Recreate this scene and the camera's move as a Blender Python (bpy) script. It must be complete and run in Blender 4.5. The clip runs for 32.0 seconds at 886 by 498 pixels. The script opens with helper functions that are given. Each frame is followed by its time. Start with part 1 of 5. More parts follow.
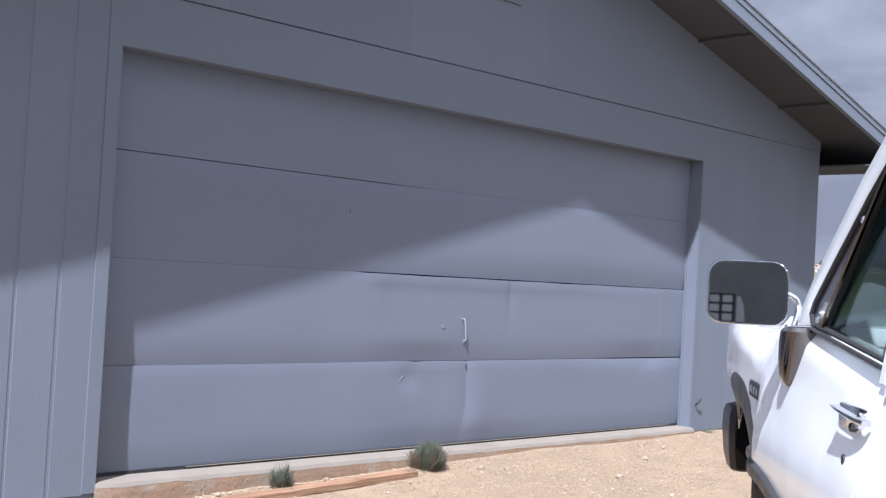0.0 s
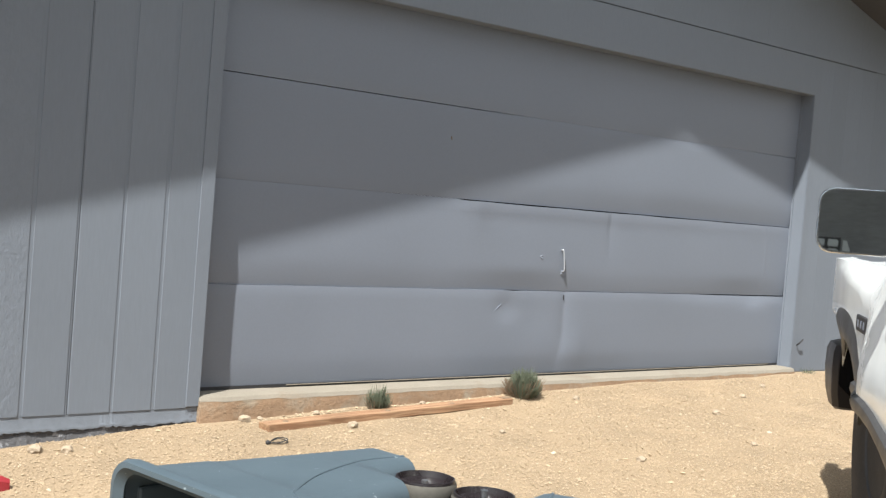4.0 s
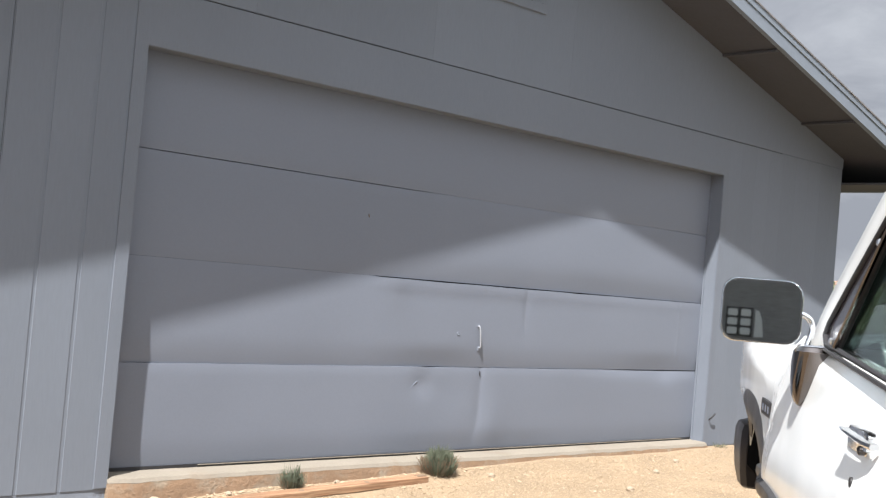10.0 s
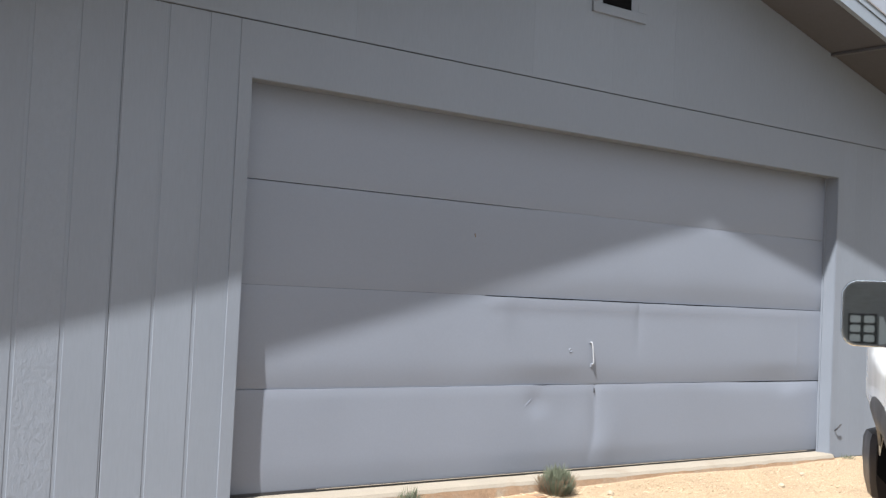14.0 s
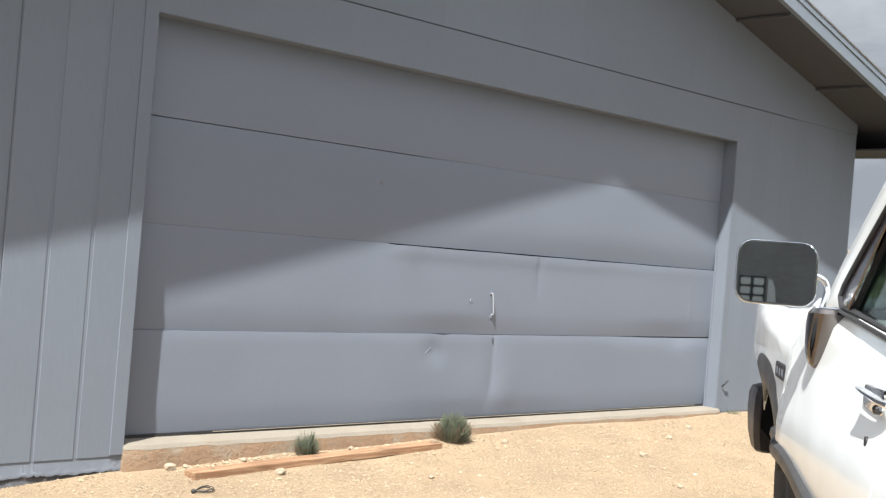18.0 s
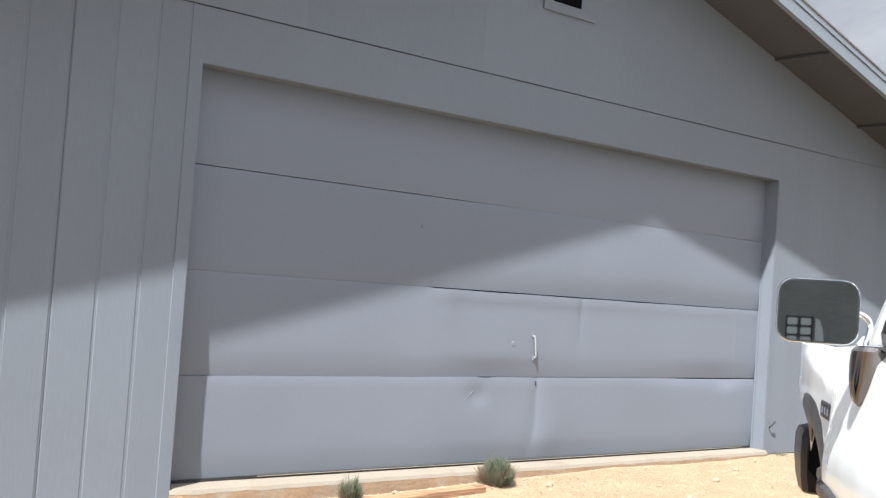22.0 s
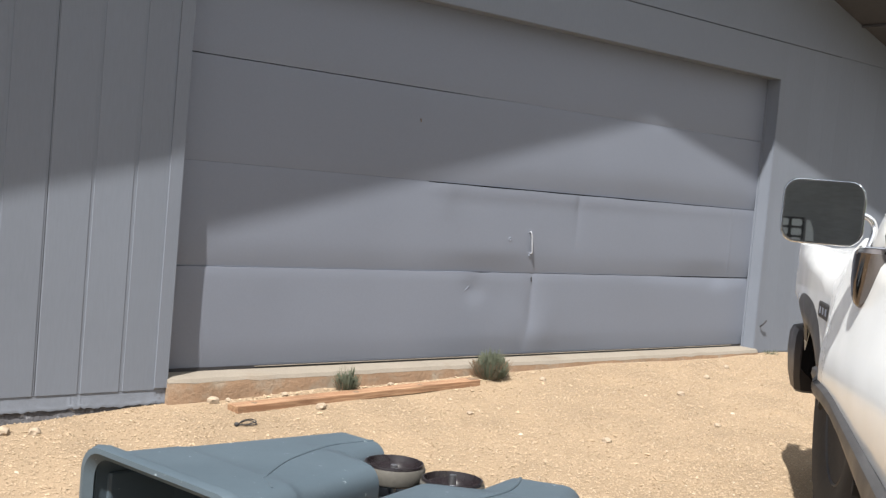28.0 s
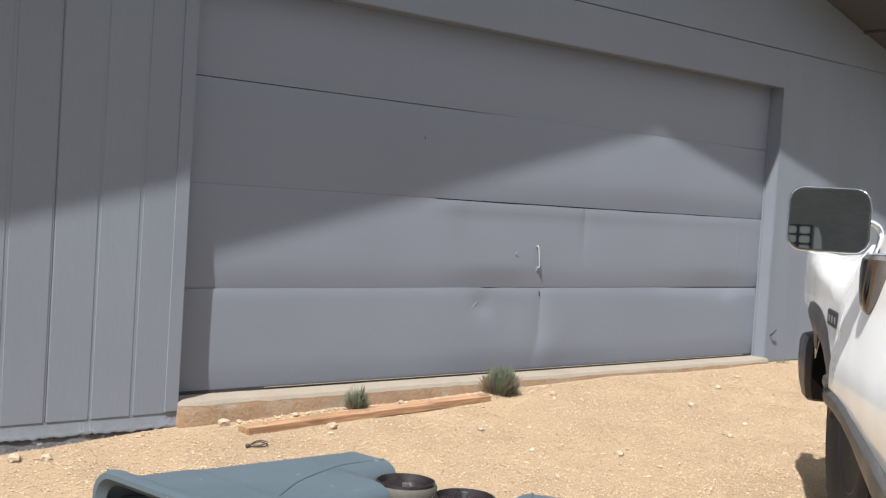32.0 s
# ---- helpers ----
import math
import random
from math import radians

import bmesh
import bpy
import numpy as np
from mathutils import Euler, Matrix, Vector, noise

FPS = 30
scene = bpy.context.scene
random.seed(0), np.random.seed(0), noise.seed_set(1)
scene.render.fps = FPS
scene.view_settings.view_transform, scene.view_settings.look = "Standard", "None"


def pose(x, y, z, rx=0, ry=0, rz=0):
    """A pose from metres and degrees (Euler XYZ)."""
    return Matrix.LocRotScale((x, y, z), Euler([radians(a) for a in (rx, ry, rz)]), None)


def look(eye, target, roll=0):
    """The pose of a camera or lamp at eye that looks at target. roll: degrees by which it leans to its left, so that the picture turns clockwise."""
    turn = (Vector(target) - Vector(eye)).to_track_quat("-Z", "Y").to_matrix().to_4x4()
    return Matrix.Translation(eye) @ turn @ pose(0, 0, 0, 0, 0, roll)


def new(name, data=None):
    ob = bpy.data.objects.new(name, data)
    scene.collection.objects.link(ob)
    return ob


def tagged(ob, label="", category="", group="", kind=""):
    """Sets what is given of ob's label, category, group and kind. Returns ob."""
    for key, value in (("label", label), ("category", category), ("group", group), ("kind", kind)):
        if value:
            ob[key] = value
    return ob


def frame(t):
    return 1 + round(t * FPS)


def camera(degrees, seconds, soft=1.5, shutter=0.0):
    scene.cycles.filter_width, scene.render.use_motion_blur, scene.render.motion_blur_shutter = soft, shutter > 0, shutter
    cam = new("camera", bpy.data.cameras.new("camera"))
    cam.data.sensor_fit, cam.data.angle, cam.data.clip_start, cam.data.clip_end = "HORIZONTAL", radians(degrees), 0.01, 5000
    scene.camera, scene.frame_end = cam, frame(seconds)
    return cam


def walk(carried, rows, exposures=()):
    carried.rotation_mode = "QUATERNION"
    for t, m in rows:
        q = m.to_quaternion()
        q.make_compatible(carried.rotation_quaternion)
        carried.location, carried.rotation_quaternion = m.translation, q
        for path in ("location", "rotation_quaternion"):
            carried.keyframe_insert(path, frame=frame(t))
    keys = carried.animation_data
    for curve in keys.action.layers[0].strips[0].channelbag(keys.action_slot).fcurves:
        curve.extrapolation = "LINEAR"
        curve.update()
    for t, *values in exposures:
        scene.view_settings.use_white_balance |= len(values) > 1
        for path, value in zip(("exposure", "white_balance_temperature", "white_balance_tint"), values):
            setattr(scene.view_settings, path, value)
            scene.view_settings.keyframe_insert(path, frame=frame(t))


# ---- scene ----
cam = camera(42.3, 32.0, soft=1.35)

PATH = [
    (0, (-2.611, -4.874, 1.059), (-1.214, -3.444, 1.107), 3.2),
    (0.5, (-2.594, -4.865, 1.067), (-1.206, -3.425, 1.053), 0.9),
    (1, (-2.612, -4.891, 1.072), (-1.213, -3.463, 1.15), 0.4),
    (1.5, (-2.643, -4.907, 1.016), (-1.349, -3.382, 1.005), 2.6),
    (2, (-2.628, -4.867, 1.02), (-1.41, -3.282, 0.943), 5.3),
    (2.5, (-2.621, -4.848, 1.032), (-1.358, -3.299, 0.951), 5.6),
    (4.5, (-2.611, -4.863, 1.004), (-1.331, -3.328, 0.939), 3.8),
    (5, (-2.615, -4.856, 1.005), (-1.351, -3.308, 0.948), 1.9),
    (5.5, (-2.623, -4.857, 0.996), (-1.412, -3.266, 0.964), 1.7),
    (6, (-2.625, -4.842, 1.019), (-1.435, -3.235, 0.978), 1.4),
    (6.5, (-2.639, -4.845, 1.038), (-1.448, -3.238, 1.006), 1.5),
    (7, (-2.621, -4.9, 1.038), (-1.384, -3.328, 1.009), 2.7),
    (7.5, (-2.616, -4.92, 1.049), (-1.315, -3.401, 1.032), 4.1),
    (8, (-2.652, -4.894, 1.037), (-1.277, -3.441, 1.07), 7.6),
    (8.5, (-2.622, -4.88, 1.026), (-1.281, -3.396, 0.997), 6.8),
    (9, (-2.616, -4.867, 1.029), (-1.295, -3.366, 0.969), 6.2),
    (9.5, (-2.611, -4.89, 1.049), (-1.3, -3.38, 1.014), 4.7),
    (10, (-2.614, -4.894, 1.073), (-1.242, -3.44, 1.126), 5.0),
    (10.5, (-2.604, -4.911, 1.056), (-1.203, -3.486, 1.132), 3.4),
    (11, (-2.614, -4.906, 1.055), (-1.265, -3.438, 1.21), 4.4),
    (11.5, (-2.589, -4.882, 1.046), (-1.359, -3.307, 1.123), 1.0),
    (12, (-2.597, -4.861, 1.052), (-1.434, -3.233, 1.084), 2.8),
    (12.5, (-2.601, -4.848, 1.061), (-1.464, -3.203, 1.087), 0.7),
    (13, (-2.614, -4.873, 1.061), (-1.493, -3.217, 1.113), 3.2),
    (13.5, (-2.605, -4.893, 1.079), (-1.463, -3.251, 1.126), 4.4),
    (14, (-2.593, -4.887, 1.065), (-1.368, -3.309, 1.141), 2.7),
    (14.5, (-2.59, -4.883, 1.058), (-1.295, -3.363, 1.147), 3.4),
    (16.5, (-2.635, -4.89, 1.069), (-1.303, -3.402, 1.174), 4.8),
    (17, (-2.615, -4.908, 1.059), (-1.275, -3.424, 1.111), 4.2),
    (17.5, (-2.602, -4.897, 1.052), (-1.239, -3.433, 1.069), 4.3),
    (18, (-2.612, -4.888, 1.05), (-1.251, -3.422, 1.051), 4.7),
    (18.5, (-2.614, -4.876, 1.047), (-1.258, -3.407, 1.039), 5.4),
    (19, (-2.617, -4.871, 1.043), (-1.302, -3.366, 0.979), 3.3),
    (19.5, (-2.621, -4.912, 1.056), (-1.318, -3.395, 1.028), 1.6),
    (20, (-2.613, -4.922, 1.056), (-1.274, -3.438, 1.117), 1.0),
    (20.5, (-2.625, -4.9, 1.055), (-1.305, -3.4, 1.144), 2.5),
    (21, (-2.63, -4.903, 1.058), (-1.333, -3.383, 1.146), 2.8),
    (21.5, (-2.625, -4.925, 1.053), (-1.329, -3.404, 1.138), 3.0),
    (22, (-2.625, -4.917, 1.046), (-1.325, -3.399, 1.118), 4.0),
    (22.5, (-2.634, -4.911, 1.048), (-1.329, -3.396, 1.097), 5.0),
    (23, (-2.632, -4.897, 1.041), (-1.314, -3.393, 1.074), 5.7),
    (23.5, (-2.646, -4.894, 1.038), (-1.3, -3.415, 1.044), 5.9),
    (24, (-2.627, -4.879, 1.034), (-1.295, -3.389, 0.963), 4.4),
    (24.5, (-2.636, -4.885, 1.044), (-1.33, -3.375, 0.924), 3.9),
    (25, (-2.634, -4.871, 1.042), (-1.322, -3.368, 0.896), 4.7),
    (25.5, (-2.635, -4.867, 1.04), (-1.309, -3.378, 0.886), 4.8),
    (27.5, (-2.636, -4.857, 1.041), (-1.314, -3.361, 0.912), 5.7),
    (28, (-2.636, -4.872, 1.042), (-1.315, -3.375, 0.932), 5.0),
    (28.5, (-2.64, -4.867, 1.041), (-1.315, -3.372, 0.936), 5.4),
    (29, (-2.638, -4.86, 1.039), (-1.333, -3.349, 0.933), 4.5),
    (29.5, (-2.634, -4.885, 1.042), (-1.332, -3.371, 0.925), 4.5),
    (30, (-2.619, -4.911, 1.041), (-1.295, -3.416, 0.933), 2.9),
    (30.5, (-2.633, -4.891, 1.045), (-1.291, -3.41, 0.948), 4.0),
    (31, (-2.64, -4.87, 1.04), (-1.301, -3.387, 0.942), 5.1),
    (31.5, (-2.643, -4.863, 1.042), (-1.324, -3.363, 0.938), 5.1),
    (32, (-2.633, -4.877, 1.045), (-1.323, -3.368, 0.962), 3.6),
]
walk(cam, [(t, look(eye, target, roll)) for t, eye, target, roll in PATH], [(0, 1.03, 5450, 17), (1, 1.11, 5700, 12), (2.5, 1.11, 5850, 10), (4.5, 1.07, 6300, 5), (9, 1.15, 6200, 7), (10, 1.25, 6200, 10), (11, 1.51, 6330, 10), (13, 1.51, 6330, 9), (14, 1.39, 6150, 9), (17, 1.46, 6150, 8), (18, 1.27, 6200, 7), (19, 1.09, 6200, 7), (20, 1.35, 6150, 9), (22, 1.47, 6150, 8), (24, 1.11, 6170, 8), (25, 0.88, 6220, 9), (28, 0.99, 6320, 10), (32, 0.99, 6320, 10)])

# ---- light ----
SUN_HEADING, SUN_HEIGHT = 62.0, 56.4   # the way the light travels, from +y towards +x; its elevation
world = bpy.data.worlds.new("sky")
scene.world = world
world.use_nodes = True
wn, wl = world.node_tree.nodes, world.node_tree.links
wn.clear()
w_out = wn.new("ShaderNodeOutputWorld")
w_bg = wn.new("ShaderNodeBackground")
w_sky = wn.new("ShaderNodeTexSky")
w_sky.sky_type, w_sky.sun_disc = "NISHITA", False
w_sky.sun_elevation, w_sky.sun_rotation = radians(SUN_HEIGHT), radians(SUN_HEADING + 180)
w_sky.dust_density, w_sky.ozone_density = 2.0, 1.0
w_co = wn.new("ShaderNodeTexCoord")
w_map = wn.new("ShaderNodeMapping")
w_map.inputs["Scale"].default_value = (1.4, 1.4, 3.2)
w_noise = wn.new("ShaderNodeTexNoise")
w_noise.inputs["Scale"].default_value, w_noise.inputs["Detail"].default_value = 2.2, 8
w_noise.inputs["Roughness"].default_value, w_noise.inputs["Distortion"].default_value = 0.58, 0.4
w_ramp = wn.new("ShaderNodeValToRGB")
w_ramp.color_ramp.elements[0].position, w_ramp.color_ramp.elements[0].color = 0.36, (3.6, 3.75, 4.1, 1)
w_ramp.color_ramp.elements[1].position, w_ramp.color_ramp.elements[1].color = 0.66, (7.6, 7.7, 7.9, 1)
w_cover = wn.new("ShaderNodeValToRGB")
w_cover.color_ramp.elements[0].position, w_cover.color_ramp.elements[1].position = 0.05, 0.26
w_mix = wn.new("ShaderNodeMix")
w_mix.data_type = "RGBA"
wl.new(w_co.outputs["Generated"], w_map.inputs["Vector"])
wl.new(w_map.outputs["Vector"], w_noise.inputs["Vector"])
wl.new(w_noise.outputs["Fac"], w_ramp.inputs["Fac"])
wl.new(w_noise.outputs["Fac"], w_cover.inputs["Fac"])
wl.new(w_cover.outputs["Color"], w_mix.inputs[0])
wl.new(w_sky.outputs["Color"], w_mix.inputs[6])
wl.new(w_ramp.outputs["Color"], w_mix.inputs[7])
# an overcast sky is three times brighter overhead than at the horizon
w_split, w_up, w_grade = wn.new("ShaderNodeSeparateXYZ"), wn.new("ShaderNodeMapRange"), wn.new("ShaderNodeVectorMath")
w_up.inputs["From Min"].default_value, w_up.inputs["From Max"].default_value = 0.0, 1.0
w_up.inputs["To Min"].default_value, w_up.inputs["To Max"].default_value = 0.64, 0.90
w_grade.operation = "SCALE"
wl.new(w_co.outputs["Generated"], w_split.inputs["Vector"])
wl.new(w_split.outputs["Z"], w_up.inputs["Value"])
wl.new(w_mix.outputs[2], w_grade.inputs[0])
# thin cloud glows broadly round the hidden sun
w_near, w_pow, w_glow, w_sum = wn.new("ShaderNodeVectorMath"), wn.new("ShaderNodeMath"), wn.new("ShaderNodeMath"), wn.new("ShaderNodeMath")
w_near.operation, w_pow.operation, w_glow.operation, w_sum.operation = "DOT_PRODUCT", "POWER", "MULTIPLY", "ADD"
w_near.inputs[1].default_value = [-math.sin(radians(SUN_HEADING)) * math.cos(radians(SUN_HEIGHT)), -math.cos(radians(SUN_HEADING)) * math.cos(radians(SUN_HEIGHT)), math.sin(radians(SUN_HEIGHT))]
w_clip = wn.new("ShaderNodeClamp")
w_pow.inputs[1].default_value, w_glow.inputs[1].default_value = 2.5, 1.7
wl.new(w_co.outputs["Generated"], w_near.inputs[0])
wl.new(w_near.outputs["Value"], w_clip.inputs["Value"])
wl.new(w_clip.outputs["Result"], w_pow.inputs[0])
wl.new(w_pow.outputs[0], w_glow.inputs[0])
wl.new(w_glow.outputs[0], w_sum.inputs[0]), wl.new(w_up.outputs["Result"], w_sum.inputs[1])
wl.new(w_sum.outputs[0], w_grade.inputs["Scale"])
wl.new(w_grade.outputs["Vector"], w_bg.inputs["Color"])
w_bg.inputs["Strength"].default_value = 0.065
wl.new(w_bg.outputs["Background"], w_out.inputs["Surface"])

sun = new("sun", bpy.data.lights.new("sun", "SUN"))
sun.data.energy, sun.data.angle, sun.data.color = 5.0, radians(0.9), (1.0, 0.96, 0.90)
_h, _e = radians(SUN_HEADING), radians(SUN_HEIGHT)
SUN_WAY = Vector((math.sin(_h) * math.cos(_e), math.cos(_h) * math.cos(_e), -math.sin(_e)))
sun.matrix_world = look((-12, -12, 20), Vector((-12, -12, 20)) + SUN_WAY)

# ---- materials ----


def shader(name, colour, rough=0.7, metal=0.0, vary=0.12, scale=6.0, bump=0.2, bump_scale=60.0, stretch=(1, 1, 1), second=None, second_at=0.55,
           second_scale=2.0, spec=0.5, distance=0.004, coat=0.0, random_tint=0.0, detail=6.0, sharp=0.08):
    """A procedural surface: base colour with broad and fine variation, a second colour in patches, and relief."""
    m = bpy.data.materials.new(name)
    m.use_nodes = True
    nt, n, l = m.node_tree, m.node_tree.nodes, m.node_tree.links
    b = n["Principled BSDF"]
    co = n.new("ShaderNodeTexCoord")
    mp = n.new("ShaderNodeMapping")
    mp.inputs["Scale"].default_value = stretch
    geo = n.new("ShaderNodeNewGeometry")
    l.new(geo.outputs["Position"], mp.inputs["Vector"])
    big, fine = n.new("ShaderNodeTexNoise"), n.new("ShaderNodeTexNoise")
    big.inputs["Scale"].default_value, big.inputs["Detail"].default_value = scale, detail
    fine.inputs["Scale"].default_value, fine.inputs["Detail"].default_value = bump_scale, 8
    fine.inputs["Roughness"].default_value = 0.65
    l.new(mp.outputs["Vector"], fine.inputs["Vector"])
    l.new(geo.outputs["Position"], big.inputs["Vector"])
    add = n.new("ShaderNodeMath")
    add.operation = "ADD"
    l.new(big.outputs["Fac"], add.inputs[0]), l.new(fine.outputs["Fac"], add.inputs[1])
    span = n.new("ShaderNodeMapRange")
    span.inputs["From Min"].default_value, span.inputs["From Max"].default_value = 0.6, 1.4
    span.inputs["To Min"].default_value, span.inputs["To Max"].default_value = 1 - vary, 1 + vary
    l.new(add.outputs[0], span.inputs["Value"])
    last = span.outputs["Result"]
    if random_tint:
        info = n.new("ShaderNodeObjectInfo")
        ranged = n.new("ShaderNodeMapRange")
        ranged.inputs["To Min"].default_value, ranged.inputs["To Max"].default_value = 1 - random_tint, 1 + random_tint
        l.new(info.outputs["Random"], ranged.inputs["Value"])
        times = n.new("ShaderNodeMath")
        times.operation = "MULTIPLY"
        l.new(last, times.inputs[0]), l.new(ranged.outputs["Result"], times.inputs[1])
        last = times.outputs[0]
    base = n.new("ShaderNodeMix")
    base.data_type = "RGBA"
    base.inputs[6].default_value = base.inputs[7].default_value = (*colour, 1)
    if second:
        patch, ramp = n.new("ShaderNodeTexNoise"), n.new("ShaderNodeMapRange")
        patch.inputs["Scale"].default_value, patch.inputs["Detail"].default_value = second_scale, 9
        patch.inputs["Roughness"].default_value = 0.6
        l.new(mp.outputs["Vector"], patch.inputs["Vector"])
        ramp.inputs["From Min"].default_value, ramp.inputs["From Max"].default_value = second_at, second_at + sharp
        l.new(patch.outputs["Fac"], ramp.inputs["Value"])
        l.new(ramp.outputs["Result"], base.inputs[0])
        base.inputs[7].default_value = (*second, 1)
    tint = n.new("ShaderNodeVectorMath")
    tint.operation = "SCALE"
    l.new(base.outputs[2], tint.inputs[0]), l.new(last, tint.inputs["Scale"])
    l.new(tint.outputs["Vector"], b.inputs["Base Color"])
    r = n.new("ShaderNodeMapRange")
    r.inputs["From Min"].default_value, r.inputs["From Max"].default_value = 0.3, 0.7
    r.inputs["To Min"].default_value, r.inputs["To Max"].default_value = max(rough - 0.08, 0.02), min(rough + 0.08, 1)
    l.new(big.outputs["Fac"], r.inputs["Value"]), l.new(r.outputs["Result"], b.inputs["Roughness"])
    b.inputs["Metallic"].default_value, b.inputs["Specular IOR Level"].default_value = metal, spec
    b.inputs["Coat Weight"].default_value = coat
    b.inputs["Coat Roughness"].default_value = 0.06
    if bump:
        bp = n.new("ShaderNodeBump")
        bp.inputs["Strength"].default_value, bp.inputs["Distance"].default_value = bump, distance
        l.new(fine.outputs["Fac"], bp.inputs["Height"]), l.new(bp.outputs["Normal"], b.inputs["Normal"])
    return m


def plain_glass(name, colour=(0.75, 0.82, 0.8), rough=0.02):
    m = bpy.data.materials.new(name)
    m.use_nodes = True
    b = m.node_tree.nodes["Principled BSDF"]
    b.inputs["Base Color"].default_value = (*colour, 1)
    b.inputs["Transmission Weight"].default_value, b.inputs["Roughness"].default_value, b.inputs["IOR"].default_value = 1.0, rough, 1.12
    b.inputs["Specular IOR Level"].default_value = 0.9
    return m


SIDING = shader("siding_paint", (0.153, 0.170, 0.200), 0.72, vary=0.07, scale=1.3, bump=0.14, bump_scale=30, stretch=(3.2, 3.2, 0.45), distance=0.004, random_tint=0.03, spec=0.3)
ROUGH_SIDING = shader("weathered_siding_paint", (0.153, 0.170, 0.200), 0.72, vary=0.08, scale=2.0, bump=0.6, bump_scale=22, stretch=(2.6, 2.6, 1.6), distance=0.006, spec=0.3)
DOORPAINT = shader("door_paint", (0.157, 0.173, 0.209), 0.5, vary=0.05, scale=1.1, bump=0.06, bump_scale=90, distance=0.002, random_tint=0.015, spec=0.35)
TRIMPAINT = shader("trim_paint", (0.149, 0.165, 0.194), 0.66, vary=0.06, scale=2.0, bump=0.3, bump_scale=40, stretch=(2.5, 2.5, 0.6), distance=0.003, spec=0.3)
FASCIA = shader("fascia_paint", (0.167, 0.191, 0.225), 0.65, vary=0.08, scale=2.0, bump=0.25, bump_scale=40, distance=0.003)
# the walls' grey darkened, so the overhang's shade sits in this colour
SHADED_SOFFIT = shader("shade_darkened_soffit", (0.058, 0.056, 0.062), 0.8, vary=0.12, scale=1.5, bump=0.3, bump_scale=30, distance=0.003)
# near-black without gloss: the darkness of unlit hollows put into colour
DARK = shader("unlit_void", (0.006, 0.006, 0.0065), 0.95, vary=0.2, bump=0.0, spec=0.0)
FOUNDATION = shader("painted_concrete", (0.154, 0.171, 0.201), 0.8, vary=0.1, scale=5, bump=0.5, bump_scale=40, distance=0.004, second=(0.065, 0.058, 0.056), second_at=0.66, second_scale=7)
TAR = shader("dark_footing", (0.082, 0.080, 0.085), 0.85, vary=0.4, scale=12, bump=0.9, bump_scale=40, distance=0.012, second=(0.261, 0.261, 0.274), second_at=0.57, second_scale=26)
STAINED = shader("stained_concrete_face", (0.232, 0.150, 0.092), 0.9, vary=0.25, scale=5, bump=0.8, bump_scale=50, distance=0.008, second=(0.249, 0.203, 0.150), second_at=0.52, second_scale=6, sharp=0.15)
CONCRETE = shader("worn_concrete", (0.203, 0.176, 0.140), 0.88, vary=0.14, scale=4, bump=0.5, bump_scale=70, distance=0.004, second=(0.176, 0.127, 0.085), second_at=0.56, second_scale=3.2, sharp=0.25)
FLOORC = shader("garage_floor_concrete", (0.249, 0.236, 0.216), 0.8, vary=0.16, scale=3, bump=0.3, bump_scale=60)
LUMBER = shader("raw_lumber", (0.205, 0.106, 0.055), 0.75, vary=0.30, scale=5, bump=0.5, bump_scale=24, stretch=(0.22, 8, 8), distance=0.003, second=(0.315, 0.195, 0.112), second_at=0.43, second_scale=11, sharp=0.16)
SAND = shader("gravel_bed", (0.265, 0.193, 0.120), 0.95, vary=0.26, scale=3.0, bump=0.9, bump_scale=220, distance=0.006, second=(0.229, 0.169, 0.107), second_at=0.56, second_scale=1.3, sharp=0.3)
ROCK = shader("pale_rock", (0.295, 0.232, 0.165), 0.9, vary=0.2, scale=20, bump=0.6, bump_scale=60, distance=0.006)
# chrome with dark reflections put into its base colour
DARKENED_CHROME = shader("darkened_chrome", (0.15, 0.135, 0.13), 0.14, metal=1.0, vary=0.1, bump=0.02, bump_scale=120)
CHROME = shader("chrome", (0.75, 0.76, 0.78), 0.12, metal=1.0, vary=0.05, bump=0.02, bump_scale=120)
STEEL = shader("worn_steel", (0.62, 0.62, 0.63), 0.35, metal=1.0, vary=0.1, bump=0.1, bump_scale=120)
HANDLE = shader("pale_handle_paint", (0.28, 0.29, 0.315), 0.4, vary=0.12, scale=30, bump=0.1)
WHITECAR = shader("white_car_paint", (0.86, 0.87, 0.86), 0.22, vary=0.015, scale=2, bump=0.0, coat=0.6)
RUBBER = shader("black_rubber", (0.022, 0.021, 0.023), 0.6, vary=0.25, scale=10, bump=0.3, bump_scale=80)
FLARE = shader("flare_plastic", (0.040, 0.039, 0.040), 0.45, vary=0.15, scale=8, bump=0.2, bump_scale=150, distance=0.001)
TYRE = shader("tyre_rubber", (0.030, 0.028, 0.028), 0.85, vary=0.25, scale=10, bump=0.4, bump_scale=60)
SEATS = shader("car_interior", (0.14, 0.13, 0.125), 0.85, vary=0.15, scale=8, bump=0.3)
GLASS = plain_glass("window_glass", (0.25, 0.31, 0.30))
# opaque near-black pane: a dark reflection painted as base colour
DARKGLASS = shader("dark_quarter_glass", (0.020, 0.016, 0.020), 0.12, vary=0.05, bump=0.0, coat=0.5)
MIRROR = bpy.data.materials.new("mirror_glass")
MIRROR.use_nodes = True
for slot, value in (("Base Color", (0.66, 0.71, 0.72, 1)), ("Metallic", 1.0), ("Roughness", 0.015)):
    MIRROR.node_tree.nodes["Principled BSDF"].inputs[slot].default_value = value
# pale fill that puts the sky's reflection into the panes' colour
PANE_GLARE = shader("painted_pane_glare", (0.48, 0.49, 0.50), 0.9, vary=0.06, bump=0.0)
